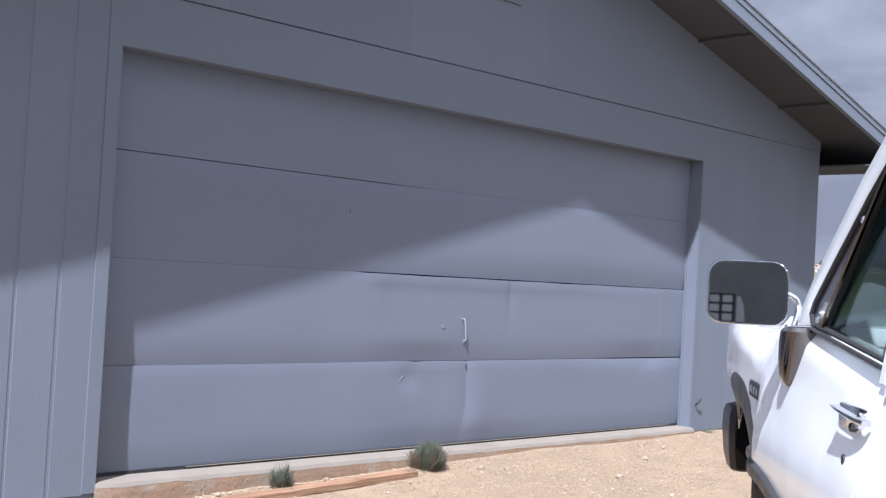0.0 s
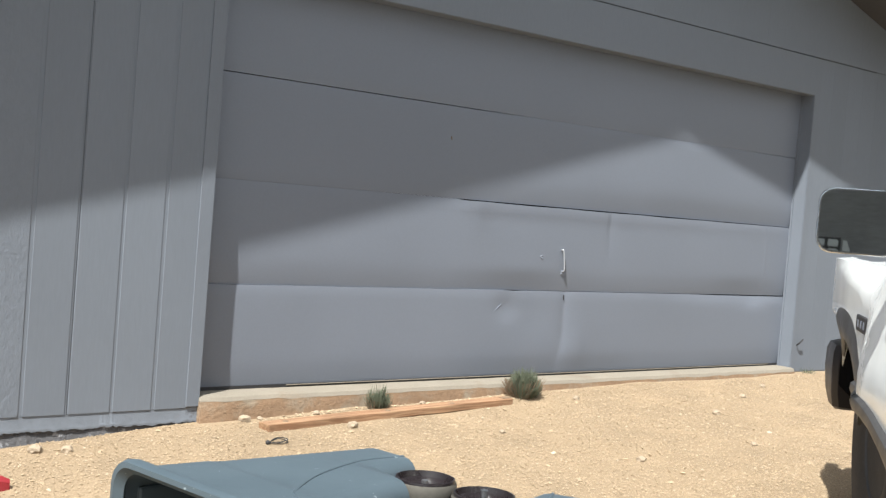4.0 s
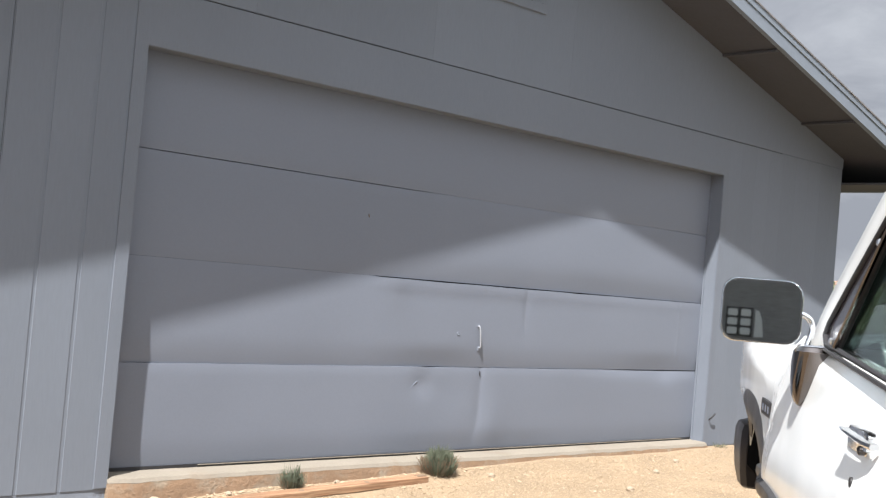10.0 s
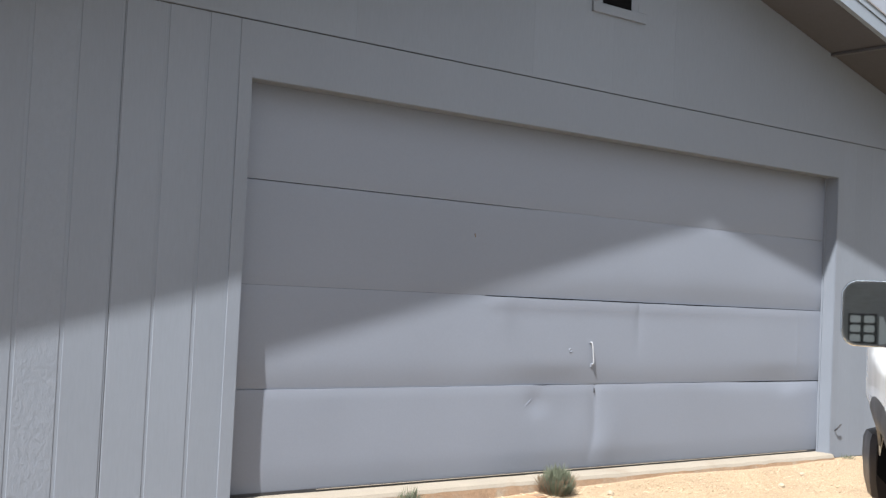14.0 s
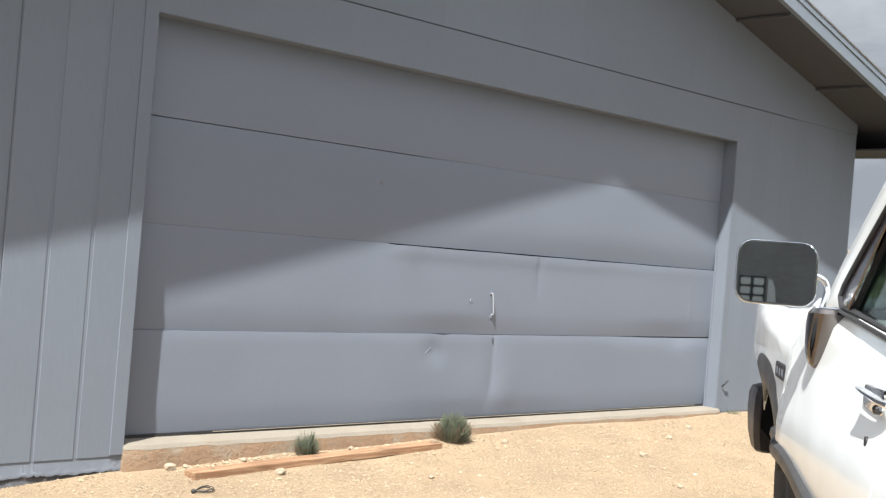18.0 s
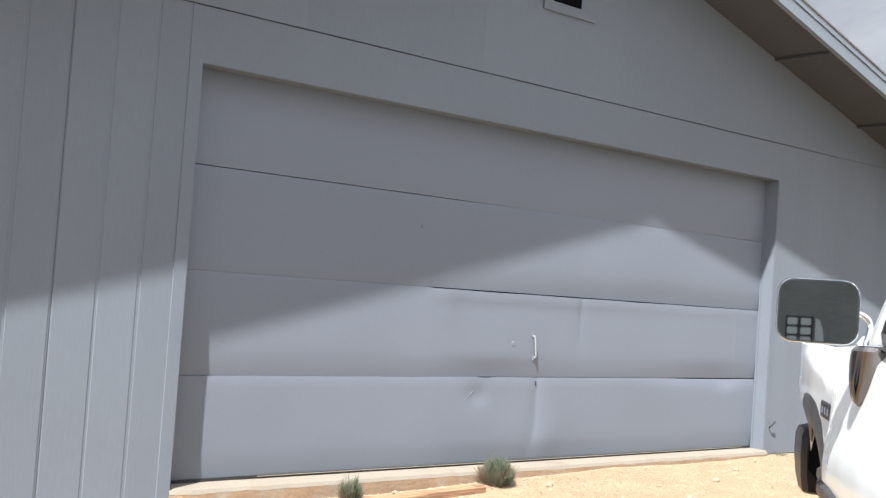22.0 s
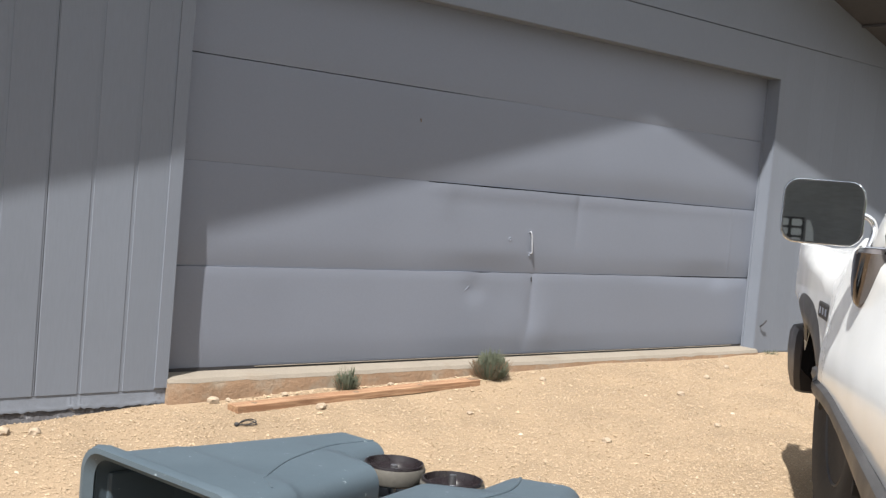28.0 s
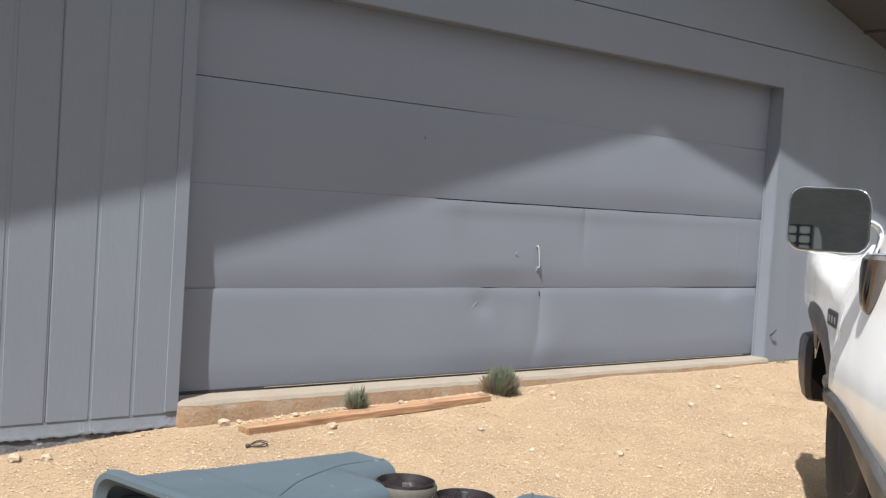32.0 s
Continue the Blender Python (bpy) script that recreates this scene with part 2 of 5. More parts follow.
BINPLASTIC = shader("bin_plastic", (0.056, 0.077, 0.093), 0.48, vary=0.09, scale=3, bump=0.12, bump_scale=120, distance=0.001, second=(0.26, 0.30, 0.32), second_at=0.67, second_scale=38, sharp=0.05)
LIDPLASTIC = shader("lid_plastic", (0.016, 0.013, 0.014), 0.42, vary=0.15, scale=6, bump=0.15)
WHEELPLASTIC = shader("wheel_plastic", (0.012, 0.009, 0.010), 0.27, vary=0.2, scale=12, bump=0.1)
WHEELTREAD = shader("dusty_wheel_tread", (0.085, 0.078, 0.066), 0.8, vary=0.2, scale=12, bump=0.2)
LEAF = shader("grey_green_leaf", (0.089, 0.101, 0.065), 0.75, vary=0.35, scale=25, bump=0.0)
FARLEAF = shader("far_foliage", (0.075, 0.10, 0.045), 0.85, vary=0.4, scale=2, bump=0.0)
TWIG = shader("twig", (0.16, 0.11, 0.07), 0.85, vary=0.2, bump=0.2)
SHINGLE = shader("roof_shingle", (0.16, 0.15, 0.15), 0.95, vary=0.25, scale=6, bump=0.8, bump_scale=120, distance=0.004)
RED = shader("red_plastic", (0.205, 0.015, 0.020), 0.4, vary=0.12, scale=8, bump=0.1)
PALE = shader("pale_plastic", (0.380, 0.357, 0.312), 0.6, vary=0.15, scale=9, bump=0.15)
DARKTIMBER = shader("dark_timber", (0.175, 0.172, 0.178), 0.85, vary=0.35, scale=0.8, bump=0.5, bump_scale=9, stretch=(0.3, 0.3, 3.0), distance=0.02)
WINDOW_X, WINDOW_Z = 0.40, 2.76
STUCCO = shader("pale_stucco", (0.62, 0.58, 0.52), 0.9, vary=0.1, scale=1, bump=0.2)
ROOFTILE = shader("far_roof", (0.32, 0.20, 0.15), 0.9, vary=0.2, scale=2, bump=0.2)
CLOTH = shader("tan_cloth", (0.36, 0.29, 0.20), 0.95, vary=0.2, scale=12, bump=0.6, bump_scale=90)
YELLOW = shader("yellow_plastic", (0.62, 0.36, 0.03), 0.5, vary=0.15, bump=0.1)
CARD = shader("printed_card", (0.55, 0.53, 0.50), 0.7, vary=0.1, bump=0.05)
PINK = shader("pink_card", (0.55, 0.10, 0.18), 0.7, vary=0.1, bump=0.05)
DRYWALL = shader("garage_wallboard", (0.45, 0.42, 0.38), 0.9, vary=0.1, scale=1.5, bump=0.2)

# ---- mesh helpers ----


def part(name, bm, material, parent=None, label="", smooth=False):
    """Links a bmesh as one mesh object under a thing, or as a thing of its own."""
    bmesh.ops.recalc_face_normals(bm, faces=bm.faces[:])
    me = bpy.data.meshes.new(name)
    bm.to_mesh(me)
    bm.free()
    for p in me.polygons:
        p.use_smooth = smooth
    if smooth:
        me.set_sharp_from_angle(angle=radians(40))
    me.materials.append(material)
    ob = new(name, me)
    if parent:
        ob.parent = parent
    if label:
        ob["label"] = label
    return ob


def thing(name, m, label, category, group="", kind=""):
    ob = new(name)
    ob.matrix_world = m
    ob.empty_display_size = 0.1
    return tagged(ob, label, category, group, kind)


def box(bm, x0, x1, y0, y1, z0, z1, bevel=0.0, seg=1):
    g = bmesh.ops.create_cube(bm, size=1.0)
    vs = g["verts"]
    for v in vs:
        v.co = Vector(((x0 + x1) / 2 + v.co.x * (x1 - x0), (y0 + y1) / 2 + v.co.y * (y1 - y0), (z0 + z1) / 2 + v.co.z * (z1 - z0)))
    if bevel:
        es = list({e for v in vs for e in v.link_edges})
        bmesh.ops.bevel(bm, geom=es, offset=bevel, segments=seg, profile=0.5, affect="EDGES")
    return bm


def boxed(*a, **k):
    return box(bmesh.new(), *a, **k)


def loft(bm, rings, closed=True, cap=True):
    rows = [[bm.verts.new(p) for p in ring] for ring in rings]
    n = len(rows[0])
    for a, b in zip(rows, rows[1:]):
        for i in range(n if closed else n - 1):
            j = (i + 1) % n
            try:
                bm.faces.new((a[i], a[j], b[j], b[i]))
            except ValueError:
                pass
    if cap:
        for row in (rows[0], rows[-1]):
            try:
                bm.faces.new(row)
            except ValueError:
                pass
    return bm


def tube(bm, pts, r, seg=10):
    pts = [Vector(p) for p in pts]
    rings, side = [], None
    for i, p in enumerate(pts):
        d = (pts[min(i + 1, len(pts) - 1)] - pts[max(i - 1, 0)]).normalized()
        if side is None:
            side = d.orthogonal().normalized()
        side = (side - d * side.dot(d)).normalized()
        up = d.cross(side)
        rr = r[i] if isinstance(r, (list, tuple)) else r
        rings.append([p + rr * (math.cos(a) * side + math.sin(a) * up) for a in (k * 2 * math.pi / seg for k in range(seg))])
    return loft(bm, rings)


def lathe(bm, profile, m=Matrix(), seg=24, cap=True):
    """Spins (radius, height) pairs round the local z axis of m."""
    rings = [[m @ Vector((r * math.cos(a), r * math.sin(a), z)) for a in (k * 2 * math.pi / seg for k in range(seg))] for r, z in profile]
    return loft(bm, rings, cap=cap)


def bend(pts, n=6):
    """A smooth line through the points."""
    out, p = [], [Vector(q) for q in pts]
    p = [2 * p[0] - p[1]] + p + [2 * p[-1] - p[-2]]
    for a, b, c, d in zip(p, p[1:], p[2:], p[3:]):
        for k in range(n):
            t = k / n
            out.append(0.5 * (2 * b + (c - a) * t + (2 * a - 5 * b + 4 * c - d) * t * t + (3 * b - a - 3 * c + d) * t ** 3))
    return out + [p[-2]]


def prism(bm, outline, y0, y1):
    """An outline of (x, z) pairs, between two depths y."""
    return loft(bm, [[(x, y0, z) for x, z in outline], [(x, y1, z) for x, z in outline]])


def rounded(w, h, r, n=5):
    """A rounded rectangle round the origin, as pairs."""
    out = []
    for cx, cy, a0 in ((w / 2 - r, h / 2 - r, 0), (-w / 2 + r, h / 2 - r, 90), (-w / 2 + r, -h / 2 + r, 180), (w / 2 - r, -h / 2 + r, 270)):
        out += [(cx + r * math.cos(radians(a0 + 90 * k / n)), cy + r * math.sin(radians(a0 + 90 * k / n))) for k in range(n + 1)]
    return out


# ---- ground ----


def smoothstep(a, b, x):
    t = min(max((x - a) / (b - a), 0), 1)
    return t * t * (3 - 2 * t)


def ground_height(x, y):
    """The drive rises to the garage and a little towards its far corner."""
    along = -0.105 + 0.085 * smoothstep(0.0, 5.0, x) - (0.11 - 0.018 * smoothstep(-0.75, -0.2, y)) * smoothstep(0.15, -1.6, x)
    fall = -0.058 * min(max(-y - 0.1, 0.0), 7.0)
    far = -0.02 * max(math.hypot(x, y) - 14, 0) if math.hypot(x, y) < 60 else -0.92
    bank = 0.03 * math.exp(-((y + 0.08) / 0.13) ** 2) * smoothstep(0.25, 0.9, x) * smoothstep(4.2, 2.6, x)
    near = 1.0 if (-4 < x < 8 and -7 < y < 1) else 0.0
    lumps = (0.012 * noise.noise((x * 1.1, y * 1.1, 0)) + 0.006 * noise.noise((x * 4, y * 4, 3))) * near
    return along + fall + far + bank + lumps


def spread(lo, hi, step, far):
    a = list(np.arange(lo, hi + 1e-6, step))
    d, x, y = step, lo, hi
    low, high = [], []
    while y - hi < far:
        d *= 1.35
        x, y = x - d, y + d
        low.append(x), high.append(y)
    return low[::-1] + a + high


xs, ys = spread(-6.5, 7.4, 0.08, 2500), spread(-9.0, 0.1, 0.08, 2500)
verts = [(x, y, ground_height(x, y)) for y in ys for x in xs]
nx = len(xs)
faces = [(j * nx + i, j * nx + i + 1, (j + 1) * nx + i + 1, (j + 1) * nx + i) for j in range(len(ys) - 1) for i in range(nx - 1)]
me = bpy.data.meshes.new("ground")
me.from_pydata(verts, [], faces)
me.materials.append(SAND)
# dark surrounding earth, made up to lower the bounce light
BOUNCE_CUT = shader("bounce_cutting_earth", (0.115, 0.092, 0.056), 0.95, vary=0.4, scale=0.8, bump=0.8, bump_scale=14, distance=0.05, second=(0.055, 0.062, 0.030), second_at=0.5, second_scale=0.35, sharp=0.12)
me.materials.append(BOUNCE_CUT)
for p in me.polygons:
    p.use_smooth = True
    # past the gravelled yard, invented dark scrub cuts the ground's bounce on the walls
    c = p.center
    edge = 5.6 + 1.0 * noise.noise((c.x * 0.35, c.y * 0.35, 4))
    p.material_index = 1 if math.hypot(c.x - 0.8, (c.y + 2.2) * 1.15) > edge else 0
tagged(new("ground", me), "sunlit tan crushed-granite gravel drive sloping from the garage", "ground", kind="structure")

# ---- garage ----
DOOR_W, HEAD, JOINT = 4.88, 2.05, 2.33
LEFT, RIGHT, RIDGE = -2.25, 6.70, 2.45
PITCH, TOP = 0.27, 3.567          # slope of the rake; height of the soffit at the ridge
FLOOR = 0.02
DOOR_Y = 0.12
OUT = 0.470                       # overhang of the rake


def rake(x):
    return TOP - PITCH * abs(x - RIDGE)


wall_front = thing("wall_front", Matrix(), "grey painted grooved plywood front wall of the garage", "wall", kind="structure")
# framing behind the boards, open at the door
part("sheathing", prism(prism(prism(bmesh.new(), [(LEFT, -0.034), (-0.005, -0.034), (-0.005, rake(-0.005)), (LEFT, rake(LEFT))], 0.011, 0.12),
     [(DOOR_W + 0.021, -0.034), (RIGHT, -0.034), (RIGHT, rake(RIGHT)), (DOOR_W + 0.021, rake(DOOR_W))], 0.011, 0.12),
     [(-0.0045, HEAD + 0.021), (DOOR_W + 0.0205, HEAD + 0.021), (DOOR_W + 0.0205, rake(DOOR_W)), (RIDGE, TOP), (-0.005, rake(-0.005))], 0.011, 0.12), SIDING, wall_front)


def board(x0, x1, z0, z1a, z1b, material, y0=0.0080, name="siding_board", g=0.0055):
    """One strip between two grooves, its front edges eased; the top may follow the rake."""
    bm = bmesh.new()
    e = 0.0018 if g > 0.002 else 0.0003
    a, b = x0 + g, x1 - g
    front = [(a + e, y0, z0), (b - e, y0, z0), (b - e, y0, z1b), (a + e, y0, z1a)]
    edge = [(a, y0 + e, z0), (b, y0 + e, z0), (b, y0 + e, z1b), (a, y0 + e, z1a)]
    back = [(a, 0.0105, z0), (b, 0.0105, z0), (b, 0.0105, z1b), (a, 0.0105, z1a)]
    loft(bm, [front, edge, back])
    return part(name, bm, material, wall_front)


GROOVE = 0.2032
grooves = [-0.237 - GROOVE * k for k in range(10)]
edges = [LEFT] + [x for x in grooves[::-1] if x > LEFT + 0.03] + [-0.056]
for k, (a, b) in enumerate(zip(edges, edges[1:])):
    board(a, b, -0.035, JOINT - 0.004, JOINT - 0.004, ROUGH_SIDING if k in (2, 4, 6) else SIDING, g=0.0055 if a < -0.6 < b or abs(a + 0.643) < 0.01 else 0.0085)
edges = [DOOR_W + 0.072] + [DOOR_W + 0.237 + GROOVE * k for k in range(8)] + [RIGHT]
for a, b in zip(edges, edges[1:]):
    if b - a > 0.03:
        board(a, b, -0.01, JOINT - 0.004, JOINT - 0.004, SIDING, g=0.0001)
edges = [LEFT] + [v for v in (-0.643 + 1.2192 * k for k in range(-1, 7)) if LEFT + 0.03 < v < RIGHT - 0.03] + [RIGHT]
for a, b in zip(edges, edges[1:]):
    z0 = JOINT + 0.002
    if a < RIDGE < b:
        board(a, RIDGE + 0.0002, z0, rake(a), TOP, SIDING, 0.003, g=0.0002)
        board(RIDGE - 0.0002, b, z0, TOP, rake(b), SIDING, 0.003, g=0.0002)
    else:
        board(a, b, z0, rake(a), rake(b), SIDING, 0.003, g=0.0002)
part("header_board", boxed(-0.072, DOOR_W - 0.0005, 0.0035, 0.0105, HEAD + 0.0, JOINT - 0.004, 0.003), TRIMPAINT, wall_front)
part("joint_flashing", boxed(LEFT, 5.7, 0.0098, 0.0107, JOINT - 0.0055, JOINT + 0.001), RUBBER, wall_front, "dark gap above the door panels")
part("panel_joint", boxed(-0.6438, -0.6420, 0.0096, 0.0107, -0.033, JOINT - 0.006), RUBBER, wall_front, "thin dark joint between two siding sheets")
# narrow casing beside the door, and the deep jambs
for x0, x1 in ((-0.072, 0.0), (DOOR_W, DOOR_W + 0.072)):
    part("casing", boxed(x0 + (0.002 if x0 < 1 else 0.0), x1 - (0.0 if x0 < 1 else 0.002), 0.0022 if x0 < 1 else 0.006, 0.0105, -0.03 if x0 < 1 else 0.0, HEAD + 0.07 if x0 < 1 else JOINT - 0.005, 0.0022 if x0 < 1 else 0.0006, 2 if x0 < 1 else 1), TRIMPAINT, wall_front)
part("jamb", boxed(-0.02, 0.0, 0.0125, 0.104, FLOOR, HEAD + 0.02), TRIMPAINT, wall_front)
part("jamb", boxed(DOOR_W, DOOR_W + 0.02, 0.0125, 0.104, FLOOR, HEAD + 0.02), TRIMPAINT, wall_front)
part("head_jamb", boxed(0.0, DOOR_W, 0.0125, 0.104, HEAD, HEAD + 0.02), TRIMPAINT, wall_front)
part("door_stop", boxed(-0.02, 0.006, 0.1045, 0.118, FLOOR, HEAD + 0.02), TRIMPAINT, wall_front)
part("door_stop", boxed(DOOR_W - 0.006, DOOR_W + 0.02, 0.1045, 0.118, FLOOR, HEAD + 0.02), TRIMPAINT, wall_front)
# bent nail low on the casing beside the door
part("bent_nail", tube(bmesh.new(), bend([(DOOR_W + 0.06, 0.01, 0.185), (DOOR_W + 0.062, -0.015, 0.205), (DOOR_W + 0.09, -0.025, 0.235)], 4), 0.006, 6), RUBBER, wall_front, "dark bent nail")

DEPTH = 6.5
for name, x0, x1 in (("wall_left", LEFT, LEFT + 0.12), ("wall_right", RIGHT - 0.12, RIGHT)):
    w = thing(name, Matrix(), "plain grey garage side wall", "wall", kind="structure")
    part("siding", boxed(x0, x1, 0.121, DEPTH, -0.1, rake(x0) - 0.04), SIDING, w)
w = thing("wall_back", Matrix(), "plain wallboard back wall of the garage", "wall", kind="structure")
part("wallboard", prism(bmesh.new(), [(LEFT, -0.1), (RIGHT, -0.1), (RIGHT, rake(RIGHT)), (RIDGE, TOP), (LEFT, rake(LEFT))], DEPTH + 0.001, DEPTH + 0.12), DRYWALL, w)
tagged(part("ceiling", boxed(LEFT + 0.121, RIGHT - 0.121, 0.16, DEPTH, rake(LEFT) - 0.12, rake(LEFT) - 0.10), DRYWALL), "plain wallboard garage ceiling", "ceiling", kind="structure")

# floor slab with a worn front edge
bm = bmesh.new()
n = 70
rings, faces = [], []
for k in range(n + 1):
    x = -0.005 + (DOOR_W + 0.02) * k / n
    w1, w2 = noise.noise((x * 2.3, 0, 0)), noise.noise((x * 9, 4, 0)) + 0.6 * noise.noise((x * 25, 9, 0))
    front = -0.035 + 0.010 * w1 + 0.006 * w2 + 0.022 * smoothstep(0.05, -0.005, x) ** 2
    low = -0.30
    rings.append([(x, 0.6, FLOOR), (x, front + 0.04, FLOOR + 0.002 * w2), (x, front + 0.016, FLOOR - 0.007 + 0.004 * w2), (x, front + 0.004, FLOOR - 0.026 + 0.008 * w2), (x, 0.05, FLOOR - 0.038), (x, 0.6, FLOOR - 0.038)])
    faces.append([(x, 0.6, FLOOR - 0.039), (x, 0.05, FLOOR - 0.039), (x, front + 0.003 + 0.004 * w2, FLOOR - 0.027 + 0.008 * w2), (x, front - 0.004 + 0.008 * w2, FLOOR - 0.07), (x, front - 0.012 + 0.012 * w1, low), (x, 0.6, low)])
loft(bm, rings)
apron_face = loft(bmesh.new(), faces)
apron = thing("garage_apron", Matrix(), "worn tan concrete slab edge with rust-brown stained face", "slab", kind="structure")
part("slab_top", bm, CONCRETE, apron, smooth=True)
part("slab_face", apron_face, STAINED, apron, "brown earth-stained slab face", True)
tagged(part("floor", boxed(LEFT + 0.121, RIGHT - 0.121, 0.6005, DEPTH, -0.3, FLOOR), FLOORC), "dusty bare concrete garage floor", "floor", kind="structure")

# stem wall below the boards, painted grey down to a ragged line
foundation = thing("foundation", Matrix(), "grey painted concrete stem wall with a ragged dark footing", "foundation", kind="structure")
for x0, x1 in ((LEFT, -0.0055), (DOOR_W + 0.0205, RIGHT)):
    n = max(int((x1 - x0) / 0.008), 2)
    up, low = [], []
    for k in range(n + 1):
        x = x0 + (x1 - x0) * k / n
        rag = -0.101 + 0.009 * noise.noise((x * 6, 1, 0)) + 0.010 * noise.noise((x * 24, 2, 0)) + 0.006 * noise.noise((x * 70, 3, 0)) + (0.03 if x0 > 1 else 0)
        up.append([(x, 0.012, -0.03), (x, 0.011, -0.085), (x, 0.010 + 0.001 * noise.noise((x * 9, 5, 0)), rag + 0.010), (x, 0.0092 + 0.0015 * noise.noise((x * 31, 6, 0)), rag + 0.004), (x, 0.0100 + 0.0015 * noise.noise((x * 31, 6, 0)), rag - 0.004), (x, 0.12, rag - 0.004), (x, 0.12, -0.03)])
        dent = 0.007 * noise.noise((x * 9, 7, 0)) + 0.003 * noise.noise((x * 30, 8, 0))
        low.append([(x, 0.022 + dent * 0.5, rag - 0.0045), (x, 0.016 + dent, rag - 0.03), (x, 0.004 + dent * 1.5, rag - 0.07), (x, -0.05, -0.34), (x, 0.12, -0.34), (x, 0.12, rag - 0.0045)])
    part("painted_face", loft(bmesh.new(), up), FOUNDATION, foundation, smooth=True)
    part("footing", loft(bmesh.new(), low), TAR, foundation, "dark ragged bare footing")

# ---- roof ----
roof = thing("roof", Matrix(), "low gable roof with grey fascia boards and a deep boxed rake", "roof", kind="structure")
EAVE_L, EAVE_R = LEFT - 0.60, RIGHT + 0.55
BACK = DEPTH + 0.5


def slope(x0, x1, lift0, lift1, y0, y1):
    """A slab that follows one side of the roof, lifted above the soffit line."""
    z0, z1 = rake(x0), rake(x1)
    return loft(bmesh.new(), [[(x0, y, z0 + lift0), (x1, y, z1 + lift0), (x1, y, z1 + lift1), (x0, y, z0 + lift1)] for y in (y0, y1)])


for a, b in ((EAVE_L, RIDGE), (RIDGE, EAVE_R)):
    part("soffit", slope(a, b, 0.003, 0.02, -OUT + 0.02, BACK), SHADED_SOFFIT, roof)
    part("roof_deck", slope(a, b, 0.0215, 0.088, -OUT + 0.0195, BACK), FASCIA, roof)
    part("barge_board", slope(a, b, 0.004, 0.092, -OUT - 0.02, -OUT + 0.019), FASCIA, roof)
    part("shadow_gap", slope(a, b, 0.0885, 0.0965, -OUT - 0.010, BACK), RUBBER, roof, "dark gap under the roof edge")
    part("drip_edge", slope(a, b, 0.097, 0.142, -OUT - 0.026, BACK), FASCIA, roof, "pale metal drip edge")
    part("shingle_layer", slope(a, b, 0.1425, 0.154, -OUT - 0.032, BACK + 0.02), SHINGLE, roof)
for k, x in enumerate([RIDGE + s * (1.07 + 1.22 * j) for s in (-1, 1) for j in range(3)]):
    z = rake(x)
    part("lookout", loft(bmesh.new(), [[(x - 0.02, y, z - 0.016), (x + 0.02, y, z - 0.016), (x + 0.02, y, z + 0.002), (x - 0.02, y, z + 0.002)] for y in (-OUT + 0.02, 0.002)]), SHADED_SOFFIT, roof)
for x0, x1 in ((EAVE_L - 0.02, EAVE_L + 0.02), (EAVE_R - 0.02, EAVE_R + 0.02)):
    part("eave_board", boxed(x0, x1, -OUT - 0.02, BACK, rake(x0) - 0.085, rake(x0) + 0.08, 0.004), FASCIA, roof)
for x0, x1 in ((EAVE_L + 0.021, LEFT - 0.001), (RIGHT + 0.001, EAVE_R - 0.021)):
    part("eave_soffit", boxed(x0, x1, -OUT + 0.02, BACK, min(rake(x0), rake(x1)) - 0.08, min(rake(x0), rake(x1)) - 0.065), SHADED_SOFFIT, roof)

# gable vent
vent = thing("gable_vent", Matrix(), "square gable vent with a grey frame and dark screen", "vent")
vx0, vx1, vz0, vz1 = 2.325, 2.64, 2.86, 3.12
for a in ((vx0 - 0.075, vx1 + 0.075, vz0 - 0.06, vz0), (vx0 - 0.075, vx1 + 0.075, vz1, vz1 + 0.06), (vx0 - 0.075, vx0, vz0, vz1), (vx1, vx1 + 0.075, vz0, vz1)):
    part("frame", boxed(a[0], a[1], -0.014, 0.0025, a[2], a[3], 0.002), TRIMPAINT, vent)
# black sheet stands in for the unlit depth of the vent
part("screen", boxed(vx0, vx1, -0.004, 0.0027, vz0, vz1), DARK, vent, "vent screen painted near-black as an unlit opening")
# reveals that slope in to the screen, and a strip of loose screen along the head
part("reveal", loft(bmesh.new(), [[(vx1 + 0.002, -0.013, z), (vx1 - 0.055, -0.0062, z), (vx1 - 0.055, -0.0042, z), (vx1 + 0.002, -0.0042, z)] for z in (vz0, vz1)]), TRIMPAINT, vent)
strip = [(vx0, vz1), (vx1 - 0.03, vz1)] + [(vx1 - 0.03 - (vx1 - 0.03 - vx0) * k / 10, vz1 - 0.055 - 0.025 * math.sin(math.pi * k / 10) + 0.045 * (k / 10)) for k in range(11)]
part("loose_screen", prism(bmesh.new(), strip, -0.0105, -0.0075), TRIMPAINT, vent, "pale strip of sagging screen")

# ---- garage door ----
door = thing("garage_door", Matrix(), "closed grey sectional garage door with dented, creased lower panels", "garage door")
SEC = [0.035, 0.545, 1.062, 1.582, 2.10]


